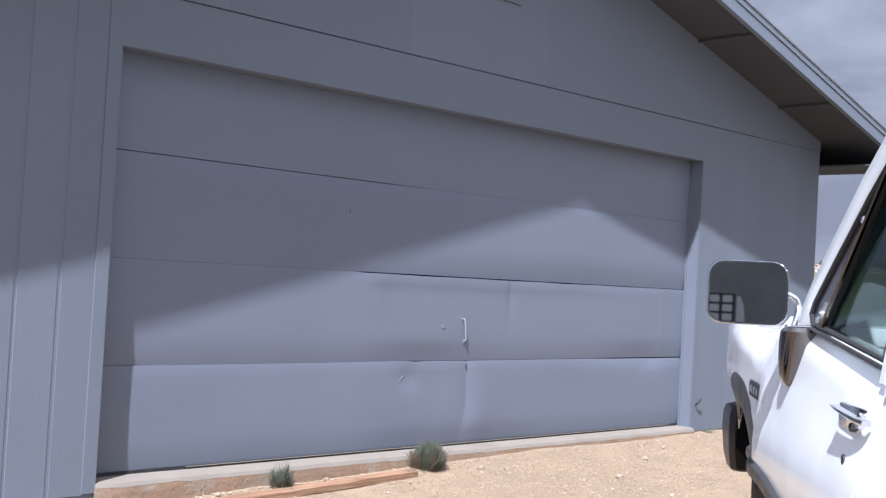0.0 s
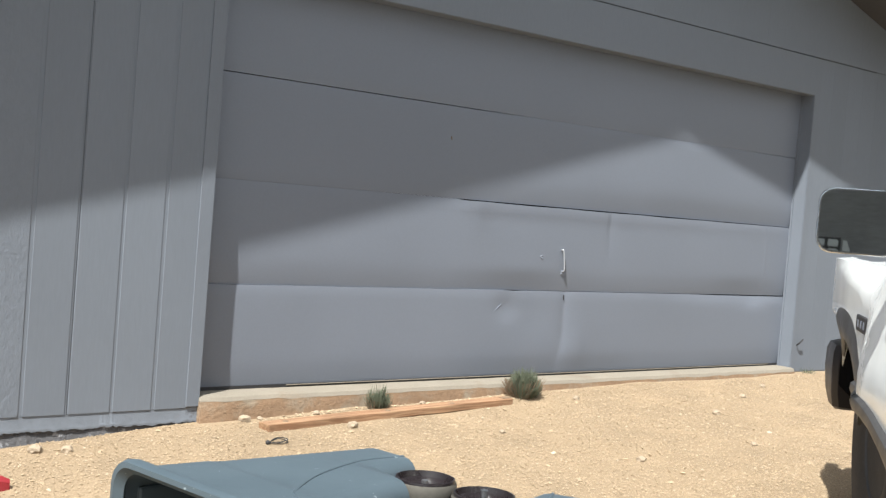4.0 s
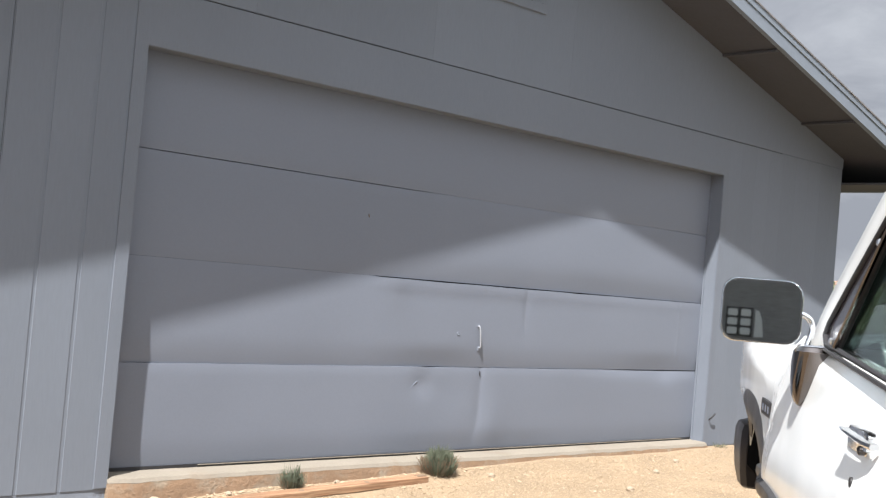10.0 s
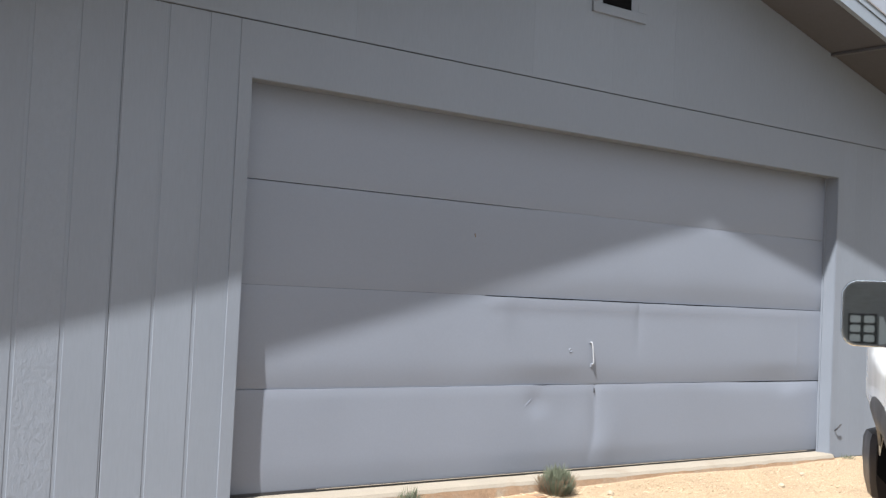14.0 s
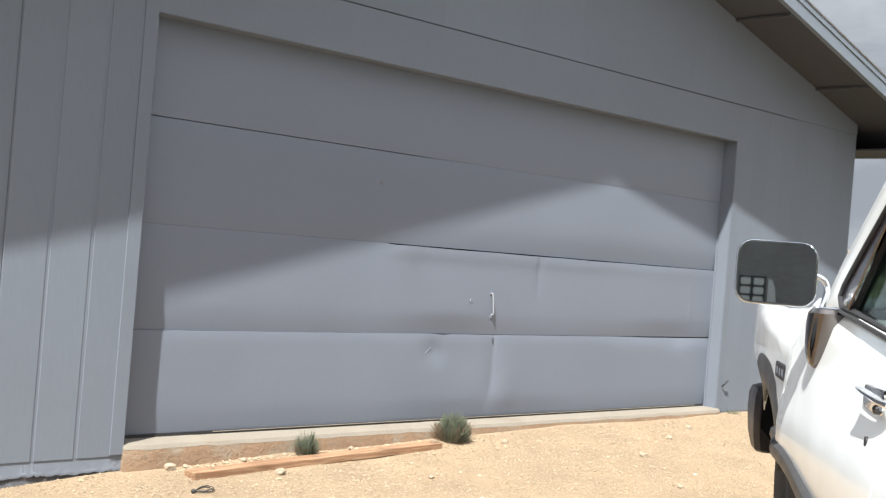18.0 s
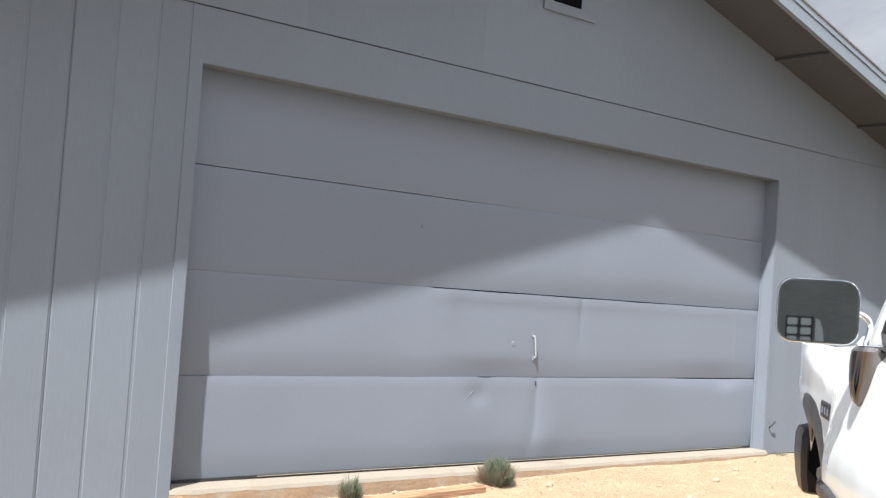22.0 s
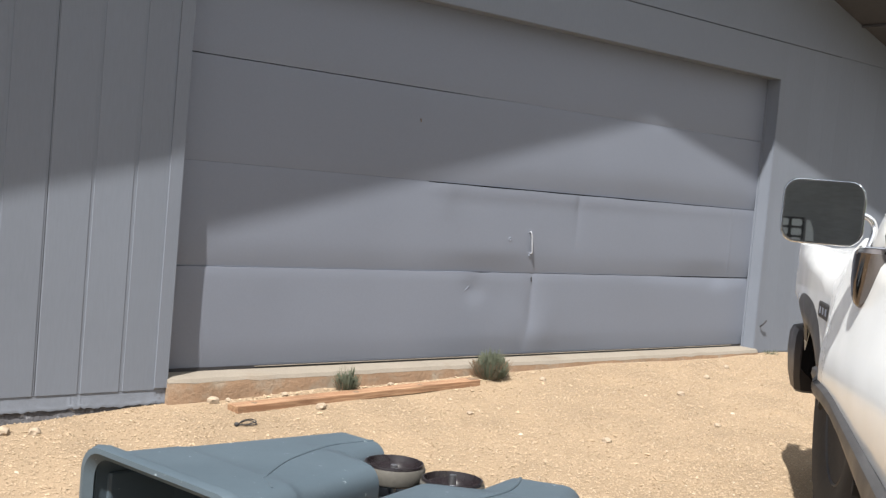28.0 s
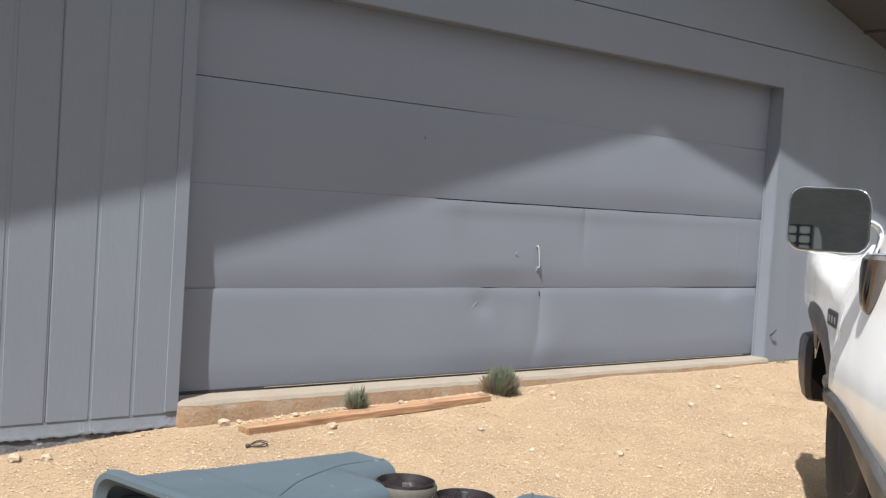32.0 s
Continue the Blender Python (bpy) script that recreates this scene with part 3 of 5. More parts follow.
def dents(k, x, v):
    """How far the skin of section k is pushed out (towards -y) at x, with v from 0 at its foot to 1 at its head."""
    d = 0.004 * math.sin(math.pi * v)
    if k == 0:
        # a sharp vertical fold under the handle, with a softer hollow on either side
        u = x - 2.545 + 0.05 * smoothstep(0.45, 0.0, v)
        d -= 0.021 * math.exp(-abs(u) / (0.075 if u < 0 else 0.05)) * (0.25 + 0.75 * smoothstep(0.05, 0.5, v))
        d += 0.010 * math.exp(-((x - 2.67) / 0.10) ** 2) * math.exp(-((v - 0.30) / 0.28) ** 2)
        d -= 0.012 * math.exp(-((x - 2.33) / 0.22) ** 2) * smoothstep(0.3, 0.8, v)
        d -= 0.016 * math.exp(-((x - 2.04) / 0.09) ** 2) * math.exp(-((v - 0.8) / 0.14) ** 2)
        d -= 0.008 * smoothstep(0.25, 0.0, v) * smoothstep(3.4, 3.0, x) * smoothstep(1.6, 2.2, x)
    if k == 1:
        d += 0.013 * smoothstep(0.80, 1.0, v) * smoothstep(1.55, 1.75, x) * (1 - 0.65 * smoothstep(2.3, 4.6, x))
        d -= 0.014 * math.exp(-abs(x - 2.90) / (0.02 if x < 2.90 else 0.06)) * smoothstep(0.25, 0.9, v)
        d -= 0.020 * math.exp(-((x - 2.15) / 0.35) ** 2) * smoothstep(0.30, 0.0, v)
        d -= 0.016 * math.exp(-((x - 4.35) / 0.35) ** 2) * smoothstep(0.3, 0.0, v)
        d += 0.007 * math.exp(-((x - 1.78) / 0.07) ** 2) * smoothstep(0.5, 0.9, v)
        d += 0.003 * math.exp(-((x - 4.60) / 0.012) ** 2)
    if k == 2:
        d -= 0.014 * math.exp(-((x - 3.7) / 0.9) ** 2) * smoothstep(0.4, 0.0, v)
    if k == 0:
        d -= 0.020 * math.exp(-((x - 4.50) / 0.14) ** 2) * smoothstep(0.75, 1.0, v)
        d -= 0.010 * smoothstep(3.3, 4.0, x) * smoothstep(0.86, 1.0, v)
    d -= 0.013 * smoothstep(0.30, 0.0, v) ** 1.5 * (1.0 if k < 2 else smoothstep(1.3, 2.4, x) if k == 2 else 0.0)
    return 0.55 * d + 0.0012 * noise.noise((x * 2.1, k * 3.0, v * 1.5))


for k in range(4):
    z0, z1 = SEC[k] + 0.0005, SEC[k + 1] - 0.0005
    cols, rows = 320, 16
    x0, x1 = -0.06, DOOR_W + 0.08
    vs, fs = [], []
    for j in range(rows + 1):
        v = j / rows
        roll = 0.003 * (smoothstep(0.06, 0.0, v) + smoothstep(0.96, 1.0, v))
        for i in range(cols + 1):
            x = x0 + (x1 - x0) * i / cols
            top = z1
            if k == 1:   # sprung joints leave a dark gap
                top -= 0.008 * smoothstep(1.58, 1.68, x) * (1 - 0.5 * smoothstep(3.0, 4.8, x)) * (0.75 + 0.5 * noise.noise((x * 3, 1, 1)))
            if k == 2:
                top -= 0.0035 * smoothstep(2.2, 1.7, x) + 0.0015 * smoothstep(4.3, 4.6, x)
            if k == 0:
                top -= 0.0004 + 0.0016 * smoothstep(1.9, 2.3, x) + 0.005 * smoothstep(3.7, 4.2, x) + 0.004 * math.exp(-((x - 2.12) / 0.06) ** 2)
            vs.append((x, DOOR_Y - dents(k, x, v) + roll, z0 + (top - z0) * v))
    w = cols + 1
    fs = [(j * w + i, j * w + i + 1, (j + 1) * w + i + 1, (j + 1) * w + i) for j in range(rows) for i in range(cols)]
    # returned edges at head and foot, so that the sheet has depth
    base = len(vs)
    for j in (0, rows):
        vs += [(vs[j * w + i][0], DOOR_Y + 0.045, vs[j * w + i][2]) for i in range(w)]
    fs += [(i, base + i, base + i + 1, i + 1) for i in range(cols)]
    fs += [(rows * w + i, rows * w + i + 1, base + w + i + 1, base + w + i) for i in range(cols)]
    bm = bmesh.new()
    bv = [bm.verts.new(p) for p in vs]
    for f in fs:
        bm.faces.new([bv[i] for i in f])
    part("door_panel", bm, DOORPAINT, door, smooth=True)
part("bottom_seal", boxed(0.0, DOOR_W, DOOR_Y + 0.005, DOOR_Y + 0.03, FLOOR, SEC[0] + 0.002), RUBBER, door, "black rubber bottom seal")
part("bottom_rail", boxed(0.55, DOOR_W - 0.12, DOOR_Y - 0.002, DOOR_Y + 0.004, SEC[0] - 0.005, SEC[0] - 0.001, 0.001), CONCRETE, door, "thin pale strip along the door's foot")
# full-height black sheet added so the panel gaps look unlit
part("black_backing", boxed(-0.05, DOOR_W + 0.07, DOOR_Y + 0.05, DOOR_Y + 0.07, FLOOR + 0.01, 2.12), DARK, door)
grip = part("pull_handle", tube(bmesh.new(), bend([(2.472, DOOR_Y - 0.003, 0.802), (2.473, DOOR_Y - 0.016, 0.800), (2.480, DOOR_Y - 0.019, 0.770), (2.490, DOOR_Y - 0.019, 0.700), (2.494, DOOR_Y - 0.016, 0.672), (2.494, DOOR_Y - 0.003, 0.668)], 5), 0.0050, 8), HANDLE, door, "pale bent metal pull handle", True)
for z, xx in ((0.806, 2.472), (0.662, 2.494)):
    part("handle_plate", boxed(xx - 0.013, xx + 0.013, DOOR_Y - 0.004, DOOR_Y + 0.004, z - 0.014, z + 0.014, 0.003), DOORPAINT, grip)
part("lock_hole", lathe(bmesh.new(), [(0.0, -0.002), (0.006, 0.001), (0.009, 0.003), (0.012, 0.0), (0.012, -0.02)], pose(2.305, DOOR_Y - 0.003, 0.752, 90), 14), DOORPAINT, door, "small round lock plate")
part("scratch", tube(bmesh.new(), [(1.516, DOOR_Y - 0.003, 1.407), (1.521, DOOR_Y - 0.004, 1.388)], 0.003, 6), TWIG, door, "small dark chip in the paint")
part("slit", boxed(2.533, 2.5352, DOOR_Y + 0.004, DOOR_Y + 0.02, 0.492, 0.520, 0.0005), RUBBER, door, "short dark tear at the top of the fold")
part("dent_scratch", tube(bmesh.new(), bend([(1.925, DOOR_Y + 0.004, 0.395), (1.97, DOOR_Y + 0.004, 0.43), (2.005, DOOR_Y + 0.005, 0.46)], 4), 0.0022, 6), DOORPAINT, door)

# ---- parked off-roader ----
# local frame: x forward along the near flank, y out of that flank, z up from the ground
BADGE = (0.10, -0.042, 0.996)
CAR_SIZE = 1.22
CAR = pose(0.963, -2.768, -0.50, 0, 0, 39.0) @ Matrix.Diagonal((CAR_SIZE, CAR_SIZE, CAR_SIZE, 1))
car = thing("parked_offroader", CAR, "white four-wheel-drive wagon with black flares parked nose to the garage", "car")
MID = -0.86
FLANK = [(0.50, -0.075), (0.60, -0.045), (0.68, -0.022), (0.80, -0.002), (0.885, 0.0), (0.93, -0.006), (1.03, -0.030), (1.09, -0.044), (1.14, -0.054), (1.172, -0.064), (1.19, -0.086)]
ARCH_F, ARCH_R, ARCH = 0.52, -2.15, 0.47


WING = [(0.50, -0.085), (0.68, -0.055), (0.80, -0.046), (0.90, -0.042), (1.20, -0.041)]


def shoulder(x):
    """Height of the wing's crease, which climbs towards the nose."""
    return 1.062 + 0.088 * (x + 0.138)


def flank_y(z, x=-1.0):
    """How far the flank stands out; above its crease the front wing leans in."""
    a = float(np.interp(z, [p[0] for p in FLANK], [p[1] for p in FLANK]))
    b = float(np.interp(z, [p[0] for p in WING], [p[1] for p in WING])) - 0.62 * max(z - shoulder(x), 0.0)
    t = smoothstep(-0.16, 0.10, x)
    return a + (b - a) * t


def nose_in(x, z=0.8):
    """How far the wings draw in towards the nose."""
    return 0.105 * max((x - 0.42) / 0.70, 0.0) ** 1.3 * (0.45 + 0.55 * smoothstep(0.98, 0.88, z))


def arch_low(x):
    """Lower edge of the flank: the sill, lifted over the wheels."""
    low = max(0.80 + 0.20 * (x + 0.32), 0.56) if x < -0.32 else 0.785
    for cx in (ARCH_F, ARCH_R):
        d = abs(x - cx)
        if d < ARCH:
            low = max(low, 0.42 + ARCH * 1.12 * (1 - (d / ARCH) ** (8 / 3)) ** 0.375)
    return low


def belt(x):
    """The window line falls a little towards the rear."""
    return 1.202 + 0.065 * (x + 0.45)


def flank_strip(x0, x1, z_top=1.165, inset=0.0, low=None, n=24, nose=False, far=False):
    """A skin of the flank between two stations, with a turned-in return so that it has depth."""
    outer, ret = [], []
    for k in range(n + 1):
        x = x0 + (x1 - x0) * k / n
        lo = low if low is not None else arch_low(x)
        ring = []
        for j in range(13):
            top = z_top or belt(x)
            z = lo + (top - lo) * j / 12
            y = flank_y(z * (1.165 if z_top else 1.19) / top if z > 1.0 else z, x) - inset
            if nose:
                y -= nose_in(x, z)
            ring.append((x, y, z))
        ring = [(ring[0][0], ring[0][1] - 0.05, ring[0][2] + 0.004)] + ring + [(ring[-1][0], ring[-1][1] - 0.05, ring[-1][2] + 0.006)]
        if far:
            ring = [(x, 2 * MID - y, z) for x, y, z in ring]
        outer.append(ring)
    first = [(p[0], p[1] - (0.03 if not far else -0.03), p[2]) for p in outer[0]]
    last = [(p[0], p[1] - (0.03 if not far else -0.03), p[2]) for p in outer[-1]]
    return loft(bmesh.new(), [first] + outer + [last], closed=False, cap=False)


for far in (False, True):
    part("front_wing", flank_strip(-0.135, 1.12, nose=True, n=44, far=far), WHITECAR, car, smooth=True)
    d = part("front_door", flank_strip(-1.243, -0.142, z_top=0, far=far), WHITECAR, car, smooth=True)
    part("rear_quarter", flank_strip(-3.15, -1.251, z_top=0, n=40, far=far), WHITECAR, car, smooth=True)
    side = (lambda y: 2 * MID - y) if far else (lambda y: y)
    # grey cladding along the foot of the doors, deeper towards the rear
    for x0, x1, name, host in ((-1.66, -1.249, "sill_cladding", car), (-1.241, -0.145, "door_cladding", d), (-0.133, 0.17, "wing_cladding", car)):
        rows = []
        for k in range(9):
            x = x0 + (x1 - x0) * k / 8
            top = min(max(0.838 + 0.125 * (x + 0.25), 0.60), 0.825)
            low = min(max(0.80 + 0.20 * (x + 0.32), 0.56), top - 0.045) - 0.004
            y = side(flank_y(0.80, x))
            o = 1 if not far else -1
            rows.append([(x, y + o * 0.001, top + 0.002), (x, y + o * 0.013, top - 0.006), (x, y + o * 0.015, (top + low) / 2), (x, y + o * 0.008, low + 0.008), (x, y - o * 0.004, low), (x, y - o * 0.05, low), (x, y - o * 0.05, top)])
        part(name, loft(bmesh.new(), rows), FLARE, host, "dark grey plastic cladding", True)
    for cx, name in ((ARCH_F, "front_flare"), (ARCH_R, "rear_flare")):
        rings = []
        for k in range(33):
            a = radians(50 + 102 * k / 32)
            c, s = math.cos(a), math.sin(a)
            c, s = math.copysign(abs(c) ** 0.75, c), math.copysign(abs(s) ** 0.75, s)
            prof = [(ARCH + 0.06, 0.001), (ARCH + 0.05, 0.003), (ARCH + 0.015, 0.004), (ARCH - 0.02, 0.0), (ARCH - 0.03, -0.01), (ARCH + 0.05, -0.02)]
            ring = []
            for r, o in prof:
                x, z = cx + r * c, 0.42 + r * s * 1.12
                fy = flank_y(min(max(z, 0.5), 1.16), x) - nose_in(x, z)
                ring.append((x, side(fy + o), z))
            rings.append(ring)
        part(name, loft(bmesh.new(), rings), FLARE, car, "black plastic wheel flare", True)
    # wheels
    for cx in (ARCH_F - 0.06, ARCH_R):
        wy = side(-0.265)
        hub = CAR @ Vector((cx, wy, 0))
        turn = pose(cx, wy, (ground_height(hub.x, hub.y) - 0.01 - CAR.translation.z) / CAR_SIZE + 0.414, -90 if not far else 90) @ Matrix.Diagonal((1.05, 1.05, 1, 1))
        tyre = part("wheel", lathe(bmesh.new(), [(0.20, 0.085), (0.235, 0.10), (0.33, 0.112), (0.365, 0.10), (0.385, 0.08), (0.385, -0.08), (0.365, -0.10), (0.33, -0.112), (0.235, -0.10), (0.20, -0.085)], turn, 40), TYRE, car, "black off-road tyre", True)
        for k in range(36):
            a = k * math.pi / 18
            m = turn @ Matrix.Rotation(a, 4, "Z")
            for q, (z0, z1) in enumerate(((-0.098, -0.055), (-0.04, 0.0), (0.012, 0.05), (0.062, 0.10))):
                if cx > 0 and not far:
                    b = boxed(0.375, 0.396, -0.022 + 0.008 * (q % 2), 0.014 + 0.008 * (q % 2), z0, z1)
                    bmesh.ops.transform(b, matrix=m, verts=b.verts[:])
                    part("tread_block", b, TYRE, tyre)
        part("rim", lathe(bmesh.new(), [(0.0, 0.03), (0.06, 0.045), (0.07, 0.02), (0.15, 0.0), (0.185, 0.06), (0.205, 0.092), (0.212, 0.085), (0.20, 0.05), (0.2, -0.06)], turn, 32), FLARE, tyre, "dark steel wheel rim", True)
    # A-pillar, window frame and glass
    ypil = lambda z: side(-0.066 - 0.16 * (z - 1.16))
    post = [(-0.28, 1.13), (-0.37, 1.20), (-0.45, 1.285), (-0.58, 1.385), (-0.76, 1.52), (-0.93, 1.625), (-1.02, 1.665)]
    rings = []
    for x, z in post:
        y = ypil(z)
        s = 1 if not far else -1
        rings.append([(x + 0.078, y - s * 0.07, z + 0.052), (x + 0.068, y - s * 0.022, z + 0.051), (x + 0.042, y - s * 0.002, z + 0.034), (x - 0.010, y + s * 0.003, z - 0.012), (x - 0.022, y - s * 0.008, z - 0.028), (x - 0.015, y - s * 0.07, z - 0.015)])
    part("windscreen_pillar", loft(bmesh.new(), rings), WHITECAR, car, smooth=True)
    g = lambda x, z, o=0.0: (x, ypil(z) + (o if not far else -o), z + 0.03)
    quarter = [(-0.455, 1.208), (-0.47, 1.235), (-0.60, 1.335), (-0.80, 1.475), (-0.975, 1.580), (-0.625, 1.186), (-0.49, 1.186)]
    ql = part("quarter_light", loft(bmesh.new(), [[g(x, z, -0.010) for x, z in quarter], [g(x, z, -0.014) for x, z in quarter]]), DARKGLASS, d, "quarter light with a dark reflection painted in")
    hole = [(-0.45, 1.205), (-0.465, 1.235), (-0.60, 1.335), (-0.80, 1.475), (-0.99, 1.590), (-1.17, 1.592), (-1.18, 1.138), (-0.62, 1.176), (-0.49, 1.183)]
    glass = part("side_window", loft(bmesh.new(), [[g(x, z, -0.018) for x, z in hole], [g(x, z, -0.022) for x, z in hole]]), GLASS, d, "tinted side glass")
    glass.visible_shadow = False
    part("window_seal", tube(bmesh.new(), [g(x, z, -0.008) for x, z in hole + hole[:2]], 0.0075, 8), RUBBER, d, "black rubber window seal", True)
    part("vent_window_post", tube(bmesh.new(), [g(-0.62, 1.182, -0.010), g(-0.98, 1.588, -0.010)], 0.009, 8), RUBBER, d, "black quarter-light post", True)
    part("post_trim", tube(bmesh.new(), [g(-0.632, 1.182, 0.002), g(-0.992, 1.588, 0.002)], 0.0055, 6), DARKENED_CHROME, d, "dull metal trim strip")
    for x, z in ((-0.585, 1.195), (-0.82, 1.42)):
        part("latch", boxed(x - 0.012, x + 0.010, ypil(z) - 0.012, ypil(z) + 0.008, z + 0.022, z + 0.038, 0.004), CHROME, d, "small chrome quarter-light latch")
    part("belt_seal", tube(bmesh.new(), [g(-0.47, 1.175, 0.0), g(-1.20, 1.126, 0.0)], 0.005, 6), RUBBER, d)
    part("door_frame", loft(bmesh.new(), [[g(x, z, 0.004), g(x + 0.035, z, 0.004), g(x + 0.035, z, -0.04), g(x, z, -0.04)] for x, z in ((-1.243, 1.10), (-1.243, 1.60))]), WHITECAR, d)
    part("centre_pillar", loft(bmesh.new(), [[g(x, z, 0.003), g(x + 0.06, z, 0.003), g(x + 0.06, z, -0.06), g(x, z, -0.06)] for x, z in ((-1.312, 1.08), (-1.312, 1.64))]), WHITECAR, car)
    rear = [(-1.33, 1.13), (-1.33, 1.60), (-3.02, 1.59), (-3.08, 1.02)]
    q = part("rear_side_window", loft(bmesh.new(), [[g(x, z, -0.014) for x, z in rear], [g(x, z, -0.019) for x, z in rear]]), GLASS, car, "tinted rear side glass")
    q.visible_shadow = False
    part("rear_window_seal", tube(bmesh.new(), [g(x, z, -0.008) for x, z in rear + rear[:1]], 0.014, 6), RUBBER, q)
    part("rear_pillar", loft(bmesh.new(), [[g(x, z, 0.0), g(x + 0.07, z, 0.0), g(x + 0.07, z, -0.08), g(x, z, -0.08)] for x, z in ((-3.13, 1.15), (-3.10, 1.64))]), WHITECAR, car)
    part("drip_rail", tube(bmesh.new(), [g(-0.93, 1.622, 0.002), g(-1.10, 1.655, 0.008), g(-3.1, 1.655, 0.010)], 0.010, 8), WHITECAR, car, smooth=True)

# bonnet, scuttle, roof, ends and floor
y0, y1 = -0.074, 2 * MID + 0.074
rings = []
for k in range(15):
    x = -0.26 + 1.37 * k / 14
    drop = 0.05 * smoothstep(0.75, 1.11, x)
    pinch = 0.055 * smoothstep(-0.13, 0.25, x) + nose_in(x, 1.1)
    rings.append([(x, y0 - pinch + (y1 - y0 + 2 * pinch) * j / 10, 1.166 + (0.03 + 0.112 * smoothstep(0.9, -0.26, x)) * math.sin(math.pi * j / 10) ** 0.6 - drop) for j in range(11)])
part("bonnet", loft(bmesh.new(), rings, closed=False, cap=False), WHITECAR, car, smooth=True)
part("scuttle", loft(bmesh.new(), [[(x, y0 + (y1 - y0) * j / 10, 1.166 + 0.140 * math.sin(math.pi * j / 10) ** 0.6) for j in range(11)] + [(x, y1, 1.12), (x, y0, 1.12)] for x in (-0.42, -0.265)]), WHITECAR, car)
part("front_panel", boxed(1.06, 1.13, y1 + 0.09, y0 - 0.09, 0.62, 1.12, 0.03, 3), WHITECAR, car)
part("grille", boxed(1.128, 1.142, MID - 0.55, MID + 0.55, 0.86, 1.06, 0.01), RUBBER, car, "black front grille")
for yy in (MID - 0.62, MID + 0.62):
    part("headlight", lathe(bmesh.new(), [(0.0, 0.03), (0.06, 0.024), (0.085, 0.005), (0.095, 0.0), (0.095, -0.03)], pose(1.13, yy, 0.96, 0, 90), 24), CHROME, car, "round chrome-rimmed headlight", True)
part("front_bumper", boxed(1.13, 1.27, y1 + 0.10, y0 - 0.07, 0.645, 0.80, 0.02, 3), CHROME, car)
for far in (False, True):
    rings = []
    for z, x0, x1, out in ((0.615, 1.02, 1.17, -0.118), (0.625, 1.00, 1.19, -0.108), (0.68, 0.985, 1.225, -0.097), (0.76, 0.98, 1.25, -0.092), (0.825, 0.98, 1.25, -0.094), (0.850, 0.99, 1.235, -0.102), (0.860, 1.02, 1.20, -0.118)):
        inn = -0.185
        ring = [(x0, inn, z), (x0, out - 0.02, z), (x0 + 0.02, out, z), (x1 - 0.06, out, z), (x1 - 0.015, out - 0.02, z), (x1, out - 0.05, z), (x1, inn, z)]
        rings.append([(x, 2 * MID - y, z) for x, y, z in ring] if far else ring)
    part("bumper_end", loft(bmesh.new(), rings), LIDPLASTIC, car, "dark brown-black rubber bumper end", True)
ry0, ry1 = -0.150, 2 * MID + 0.150
rings = []
for k in range(13):
    x = -0.93 - 2.22 * k / 12
    rings.append([(x, ry0 + (ry1 - ry0) * j / 10, 1.645 + 0.035 * math.sin(math.pi * j / 10) - 0.03 * smoothstep(-1.2, -0.93, x)) for j in range(11)])
under = [[(p[0], p[1], p[2] - 0.03) for p in r] for r in rings]
bm = loft(bmesh.new(), rings, closed=False, cap=False)
loft(bm, under, closed=False, cap=False)
part("roof_panel", bm, WHITECAR, car, smooth=True)
part("roof_rail", tube(bmesh.new(), bend([(-1.02, -0.20, 1.66), (-1.04, -0.195, 1.715), (-1.15, -0.195, 1.73), (-2.9, -0.195, 1.73), (-3.0, -0.20, 1.66)], 5), 0.014, 8), STEEL, car, "pale metal roof rail", True)
wind = [(-0.36, y0 - 0.03, 1.17), (-0.36, y1 + 0.03, 1.17), (-0.97, ry1, 1.63), (-0.97, ry0, 1.63)]
ws = part("windscreen", loft(bmesh.new(), [wind, [(x - 0.004, y, z - 0.004) for x, y, z in wind]]), GLASS, car, "slightly tinted windscreen")
ws.visible_shadow = False
part("tailgate", boxed(-3.17, -3.13, y1, y0, 0.55, 1.64, 0.015), WHITECAR, car)
# filler boxes under and inside the body, shade painted in as black
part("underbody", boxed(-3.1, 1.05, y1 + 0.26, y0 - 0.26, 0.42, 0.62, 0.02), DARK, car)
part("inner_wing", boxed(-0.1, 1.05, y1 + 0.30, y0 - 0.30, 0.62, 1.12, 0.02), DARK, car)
part("front_apron", boxed(0.78, 1.05, -0.42, -0.118, 0.69, 0.97, 0.02), DARK, car, "inner valance painted near-black as an unlit hollow")
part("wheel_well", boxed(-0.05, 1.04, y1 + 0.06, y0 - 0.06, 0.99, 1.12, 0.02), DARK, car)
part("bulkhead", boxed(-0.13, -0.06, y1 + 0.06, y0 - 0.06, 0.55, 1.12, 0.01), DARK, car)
part("dashboard", boxed(-0.62, -0.30, y1 + 0.03, y0 - 0.03, 0.98, 1.165, 0.03, 2), SEATS, car)
for yy in (MID + 0.40, MID - 0.40):
    seat = part("front_seat", boxed(-1.55, -1.05, yy - 0.26, yy + 0.26, 0.75, 0.93, 0.05, 2), SEATS, car)
    part("seat_back", boxed(-1.66, -1.52, yy - 0.26, yy + 0.26, 0.90, 1.42, 0.05, 2), SEATS, seat)
part("rear_bench", boxed(-2.5, -2.0, y1 + 0.15, y0 - 0.15, 0.75, 1.25, 0.05, 2), SEATS, car)
for yy in (y0 - 0.052, y1 + 0.052):
    part("door_lining", boxed(-1.24, -0.15, min(yy, yy - 0.01), max(yy, yy + 0.01), 0.62, 1.155), SEATS, car)
wm = pose(-0.80, MID + 0.40, 1.13, 0, -62, 0)
